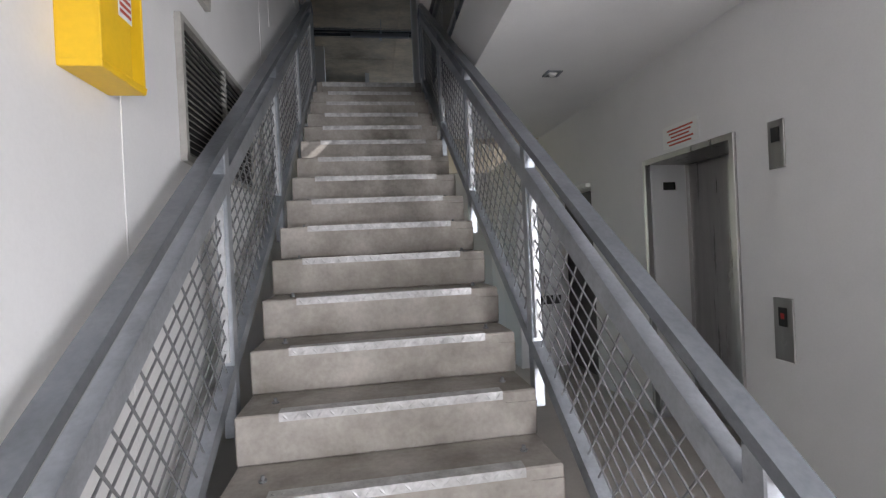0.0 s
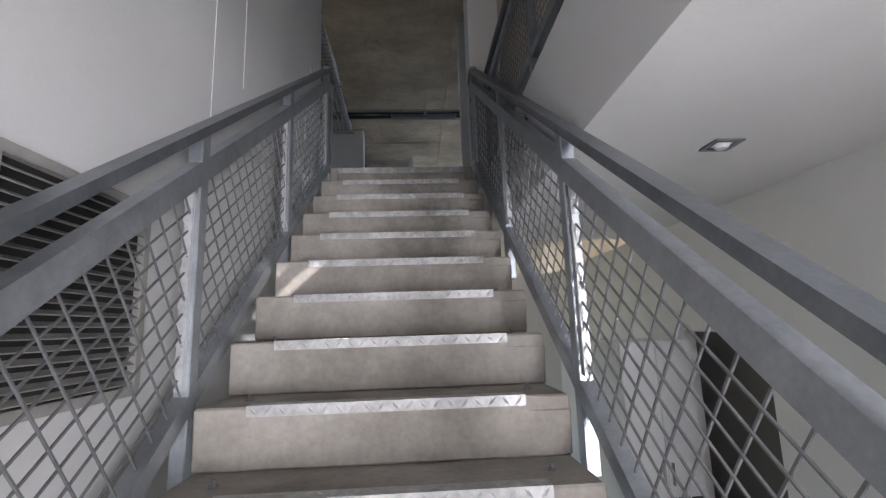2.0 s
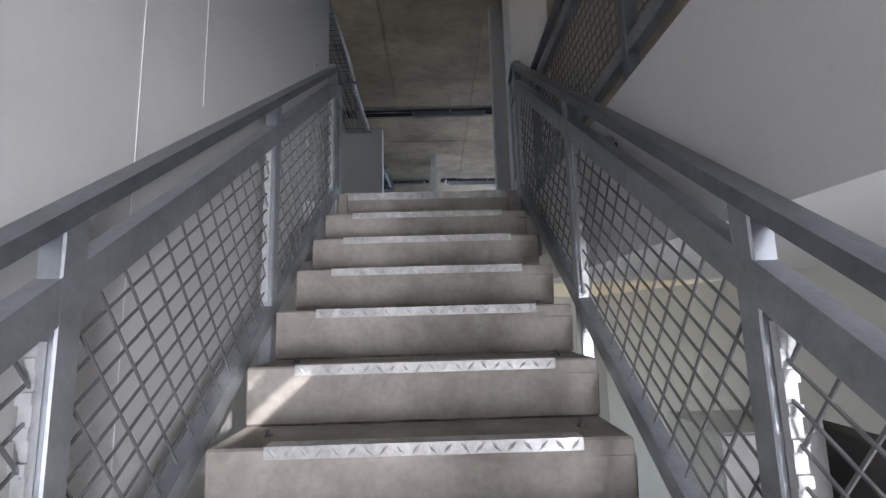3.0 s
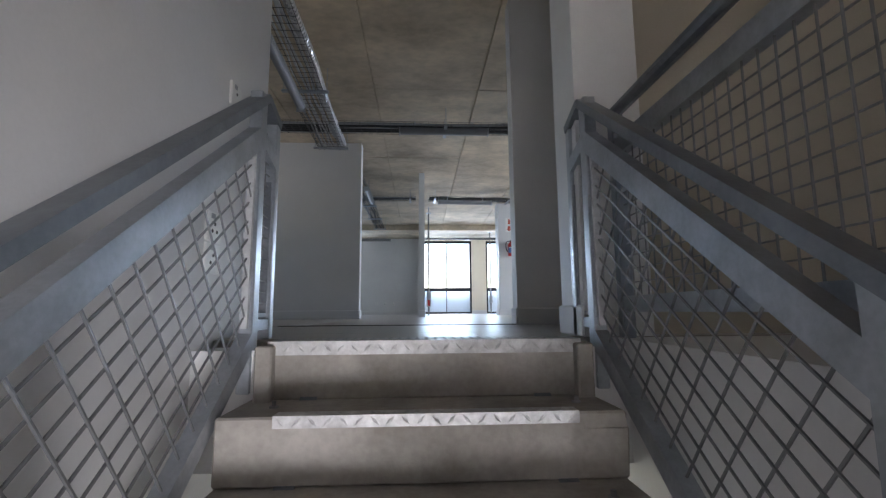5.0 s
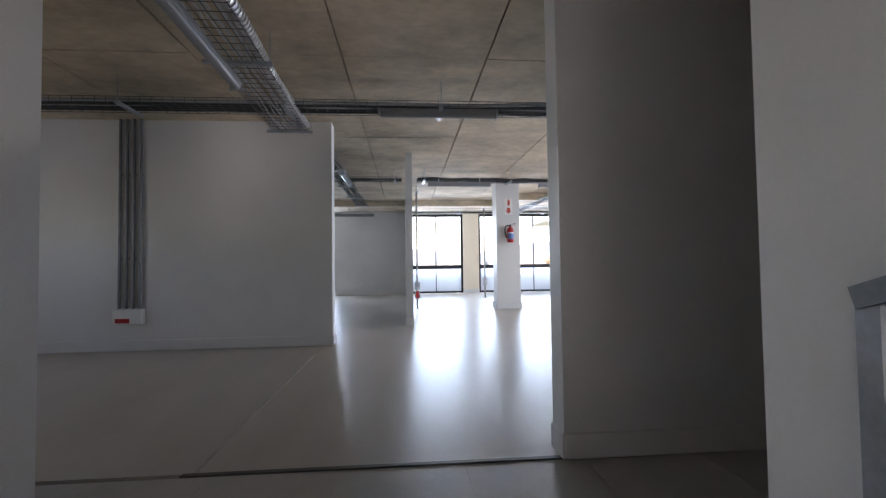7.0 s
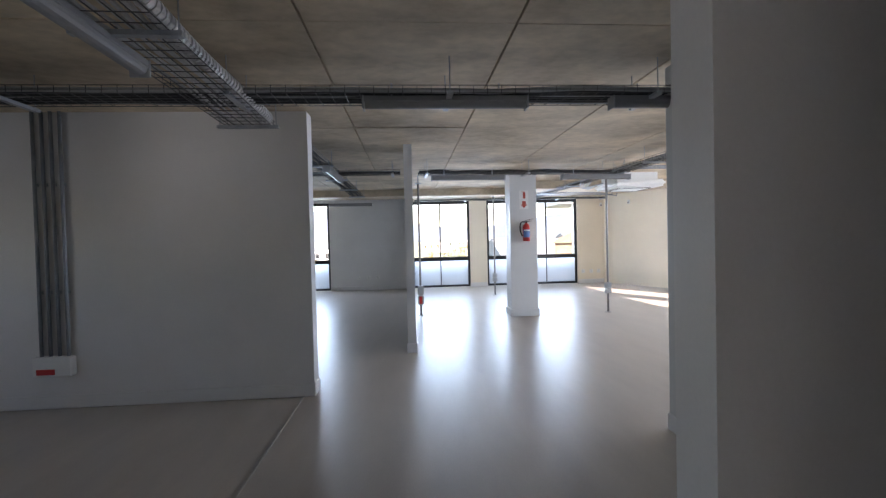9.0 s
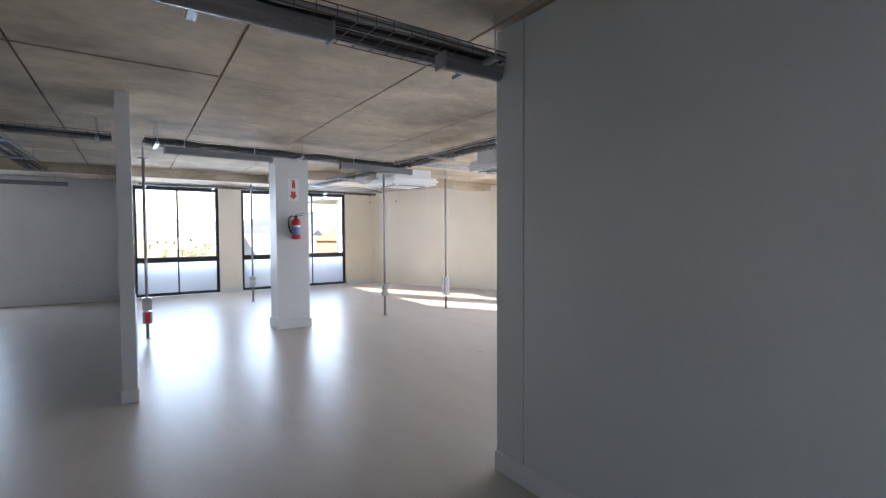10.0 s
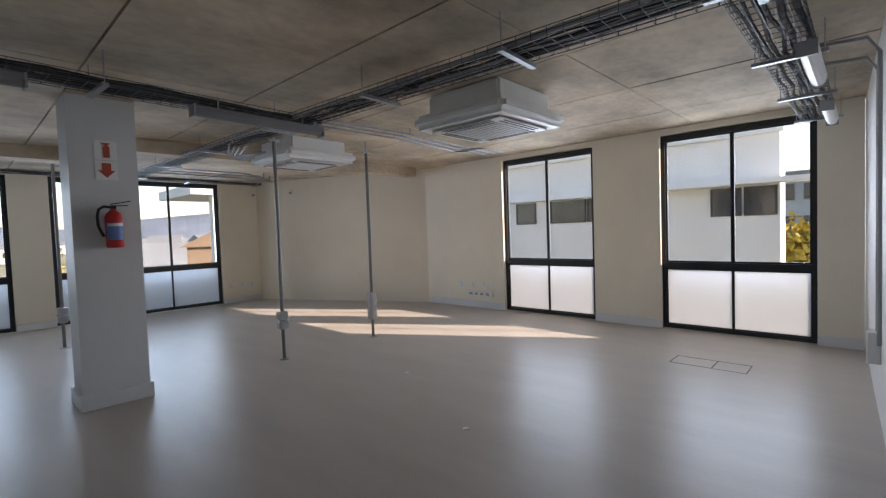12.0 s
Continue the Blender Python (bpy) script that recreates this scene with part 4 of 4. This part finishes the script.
# conduit on the near wall and floor litter
t = thing("wall_conduit", "grey conduits with a small box on the near wall", "conduit")
for x in (5.2, 5.7):
    bm = bmesh.new()
    path(bm, [(x, 4.30, 3.85), (x, 4.30, 5.7), (x, 4.36, 5.8), (x, 4.7, 5.82)], 0.0125, 8)
    part("conduit", bm, M_GREYP, t)
part("outlet_box", bevelled(boxes((5.64, 5.76, 4.28, 4.36, 3.62, 3.85)), 0.006), M_WHITE, t)
mk = thing("floor_hatch_lines", "thin dark cut lines of a hatch in the pale floor", "floor hatch")
part("cut_line", boxes((6.35, 6.36, 5.2, 5.9, F, F + 0.002), (6.65, 6.66, 5.2, 5.9, F, F + 0.002), (6.36, 6.65, 5.2, 5.21, F, F + 0.002), (6.36, 6.65, 5.89, 5.9, F, F + 0.002), (6.36, 6.65, 5.5, 5.51, F, F + 0.002)), M_SEAL, mk)
for x, y in ((3.75, 6.55), (3.25, 5.2), (4.4, 7.9)):
    sc = thing("paper_scrap", "small scrap of white paper on the floor", "litter", "scraps on the floor", pose(x, y, F, 0, 0, x * 90))
    bm = bmesh.new()
    prism(bm, [(-0.03, -0.015), (0.025, -0.02), (0.03, 0.01), (-0.01, 0.02)], "z", 0.0, 0.006)
    part("scrap", bm, M_WHITE, sc)

# ---- entrance side, behind ----
t = thing("entrance_frame", "unseen black framed entrance, its pane darkened to cut the sun", "door frame")
part("frame", boxes((1.5, 3.1, -8.33, -8.27, 1.92, 2.0), (1.5, 1.56, -8.33, -8.27, G, 1.92), (3.04, 3.1, -8.33, -8.27, G, 1.92)), M_BLACK, t)
# Dark pane added to keep strong sun off lower steps and posts.
part("pane", boxes((1.56, 3.04, -8.305, -8.297, G, 1.92)), M_SUNDIM, t)

# Unseen window, placed so its sun falls on the upper steps.
w = tagged(new("window_6"), "unseen high window over the entrance, tinted to soften the sun", "window", kind="structure")
part("window_frame", boxes((3.1, 4.1, -8.34, -8.28, 4.93, 4.98), (3.1, 4.1, -8.34, -8.28, 5.88, 5.93), (3.1, 3.15, -8.34, -8.28, 4.98, 5.88), (4.05, 4.1, -8.34, -8.28, 4.98, 5.88)), M_BLACK, w)
part("pane", boxes((3.15, 4.05, -8.315, -8.309, 4.98, 5.88)), M_TINTED, w)

# ---- outside ----
bm = bmesh.new()
prism(bm, [(-3000, -3000), (3000, -3000), (3000, 3000), (-3000, 3000)], "z", -3.0, -2.0)
struct("ground", bm, M_FIELD, "dry grassland and scrub reaching the horizon", "ground")
struct("forecourt", boxes((-30, 30, -40, -8.45, -0.5, -0.3)), M_TILE, "paved forecourt before the entrance", "pavement")
bm = bmesh.new()
pts = []
for i in range(61):
    x = -2600 + 5200 * i / 60
    h = 42 + 130 * math.exp(-((x + 330) / 330) ** 2) + 85 * math.exp(-((x - 900) / 500) ** 2) + 10 * noise.noise(Vector((x / 260, 0.3, 0)))
    pts.append((x, h))
rows = [[bm.verts.new((x, 1800 + d, h * s + 6 * noise.noise(Vector((x / 60, d / 60, 0))) * (s > 0) - 3)) for x, h in pts] for d, s in ((0, 0.0), (150, 0.4), (300, 0.8), (420, 1.0), (700, 0.3))]
for a, b in zip(rows, rows[1:]):
    for i in range(60):
        bm.faces.new((a[i], a[i + 1], b[i + 1], b[i]))
struct("backdrop_hills", bm, M_HILL, "low blue-grey mountain ridge on the horizon", "hills")


def house(x, y, w, d, h, wall, rz, label):
    t = thing("house", label, "house", "far houses", pose(x, y, -2.0, 0, 0, rz))
    part("wall", boxes((-w / 2, w / 2, -d / 2, d / 2, 0, h)), wall, t)
    bm = bmesh.new()
    prism(bm, [(-d / 2 - 0.4, h), (d / 2 + 0.4, h), (0, h + d * 0.32)], "x", -w / 2 - 0.3, w / 2 + 0.3)
    part("roof", bm, M_ROOF, t)
    for i in range(3):
        part("window", boxes((-w / 2 + w * (i + 0.3) / 3, -w / 2 + w * (i + 0.7) / 3, -d / 2 - 0.05, -d / 2, h * 0.4, h * 0.75)), M_DGLASS, t)


rs = random.Random(4)
house(13.5, 44, 11, 6, 4.6, M_OUTW, 8, "white house with a grey pitched roof")
house(22, 50, 9, 6, 4.8, M_OUTW, -6, "white house with a grey pitched roof")
for i in range(40):
    house(rs.uniform(-130, 110), rs.uniform(110, 420), rs.uniform(9, 18), rs.uniform(8, 10), rs.uniform(3, 6), M_OUTW, rs.uniform(-30, 30), "small pale house far out on the plain")


def tree(x, y, z, h, leaf, label, n=420, seed=1):
    r = random.Random(seed)
    t = thing("tree", label, "tree", "trees outside", pose(x, y, z))
    bm = bmesh.new()
    rod(bm, (0, 0, 0), (0.1, 0, h * 0.45), 0.16, 8, 0.1)
    tips = []
    for i in range(9):
        a = i * 2.4
        b = Vector((math.cos(a) * h * r.uniform(0.15, 0.32), math.sin(a) * h * r.uniform(0.15, 0.32), h * r.uniform(0.55, 0.95)))
        rod(bm, (0.1, 0, h * r.uniform(0.25, 0.45)), b, 0.06, 5, 0.02)
        tips.append(b)
    part("trunk", bm, M_BARK, t)
    bm = bmesh.new()
    for i in range(n):
        c = r.choice(tips) + Vector((r.gauss(0, h * 0.09), r.gauss(0, h * 0.09), r.gauss(0, h * 0.08)))
        s = h * r.uniform(0.02, 0.045)
        u = Vector((r.gauss(0, 1), r.gauss(0, 1), r.gauss(0, 1))).normalized()
        w = u.orthogonal().normalized()
        k = u.cross(w)
        v = [bm.verts.new(c + d * s) for d in (w, k * 0.7 + u * 0.3, -w, -k * 0.7)]
        bm.faces.new(v)
    part("crown", bm, leaf, t)


tree(27.5, 5.6, -2, 6.3, M_GOLD, "tree with golden autumn leaves between the buildings", 2600, 3)
tree(25.2, 4.9, -2, 5.6, M_GOLD, "yellow-green tree between the buildings", 2200, 5)
tree(9.4, 27, -2, 5.0, M_LEAF, "small green tree near a white post", 700, 7)
for i in range(120):
    tree(rs.uniform(-120, 90), rs.uniform(55, 330), -2, rs.uniform(3, 6), M_LEAF if i % 3 else M_GOLD, "scrubby tree out on the plain", 70, 20 + i)

nb = thing("neighbour_building", "white rendered building with a strip of dark windows", "building")
part("wall", boxes((16.0, 17.0, 6.0, 30.0, -2.0, 7.1)), M_OUTW, nb)
part("parapet", boxes((15.85, 16.0, 5.9, 30.0, 6.95, 7.2)), M_OUTW, nb)
part("canopy", boxes((15.3, 16.0, 5.2, 8.9, 5.62, 5.74), (15.6, 16.0, 9.8, 14.6, 5.62, 5.72)), M_OUTW, nb)
for y0, y1 in ((6.05, 6.8), (6.85, 7.6), (10.0, 11.3), (11.35, 12.7), (13.3, 14.15)):
    w = part("window", boxes((15.96, 16.0, y0, y1, 4.80, 5.58)), M_DGLASS, nb)
    part("frame", boxes((15.94, 15.96, y0, y0 + 0.05, 4.80, 5.58), (15.94, 15.96, y1 - 0.05, y1, 4.80, 5.58)), M_BLACK, w)
fb = thing("office_block", "grey office block far behind golden trees", "building")
part("wall", boxes((48, 58, 2, 14.5, -2, 8.2)), M_BLOCK, fb)
part("roof", boxes((47.5, 58.5, 1.5, 15, 8.2, 8.5)), M_ROOF, fb)
for i in range(6):
    for z in (1.0, 3.6, 6.2):
        part("window", boxes((47.9, 48.0, 2.6 + i * 2.0, 4.0 + i * 2.0, z, z + 1.3)), M_DGLASS, fb)
ps = thing("outside_post", "white post and canopy edge outside the window", "post")
part("post", boxes((7.1, 7.4, 20.0, 20.3, -2, 6.4)), M_OUTW, ps)
part("canopy", boxes((6.4, 10.5, 19.8, 23, 6.1, 6.4)), M_OUTW, ps)
gb = thing("brown_house", "brown gabled house with white window frames", "house", at=pose(13.8, 30, -2, 0, 0, -20))
part("wall", boxes((-4, 4, -3, 3, 0, 6.3)), M_BROWN, gb)
bm = bmesh.new()
prism(bm, [(-4.3, 6.3), (4.3, 6.3), (0, 8.6)], "y", -3.2, 3.2)
part("roof", bm, M_BROWN, gb)
for x in (-2.6, -0.6, 1.4):
    w = part("window", boxes((x, x + 1.2, -3.06, -3.0, 3.6, 5.4)), M_OUTW, gb)
    for i in range(2):
        for j in range(2):
            part("pane", boxes((x + 0.1 + 0.55 * i, x + 0.55 + 0.55 * i, -3.09, -3.06, 3.7 + 0.85 * j, 4.45 + 0.85 * j)), M_DGLASS, w)

# ---- landing tiles, one by one ----
bm = bevelled(boxes((0.0, 0.599, 0.0, 0.599, -0.012, 0.0)), 0.0006)
tile_mesh = part("tile", bm, M_TILE, floor_landing)
tile_mesh.location = (-0.36, 0.66 + 0.6, F)
for i in range(-8, 6):
    for j in range(-1, 2):
        if (i, j) == (0, 1):
            continue
        y0 = 0.66 + 0.6 * j
        o = tile_mesh.copy()
        scene.collection.objects.link(o)
        if j == -1:
            o.location = (-0.36 + 0.6 * i, 0.215, F)
            o.scale = (1, 0.44 / 0.6, 1)
        else:
            o.location = (-0.36 + 0.6 * i, y0, F)
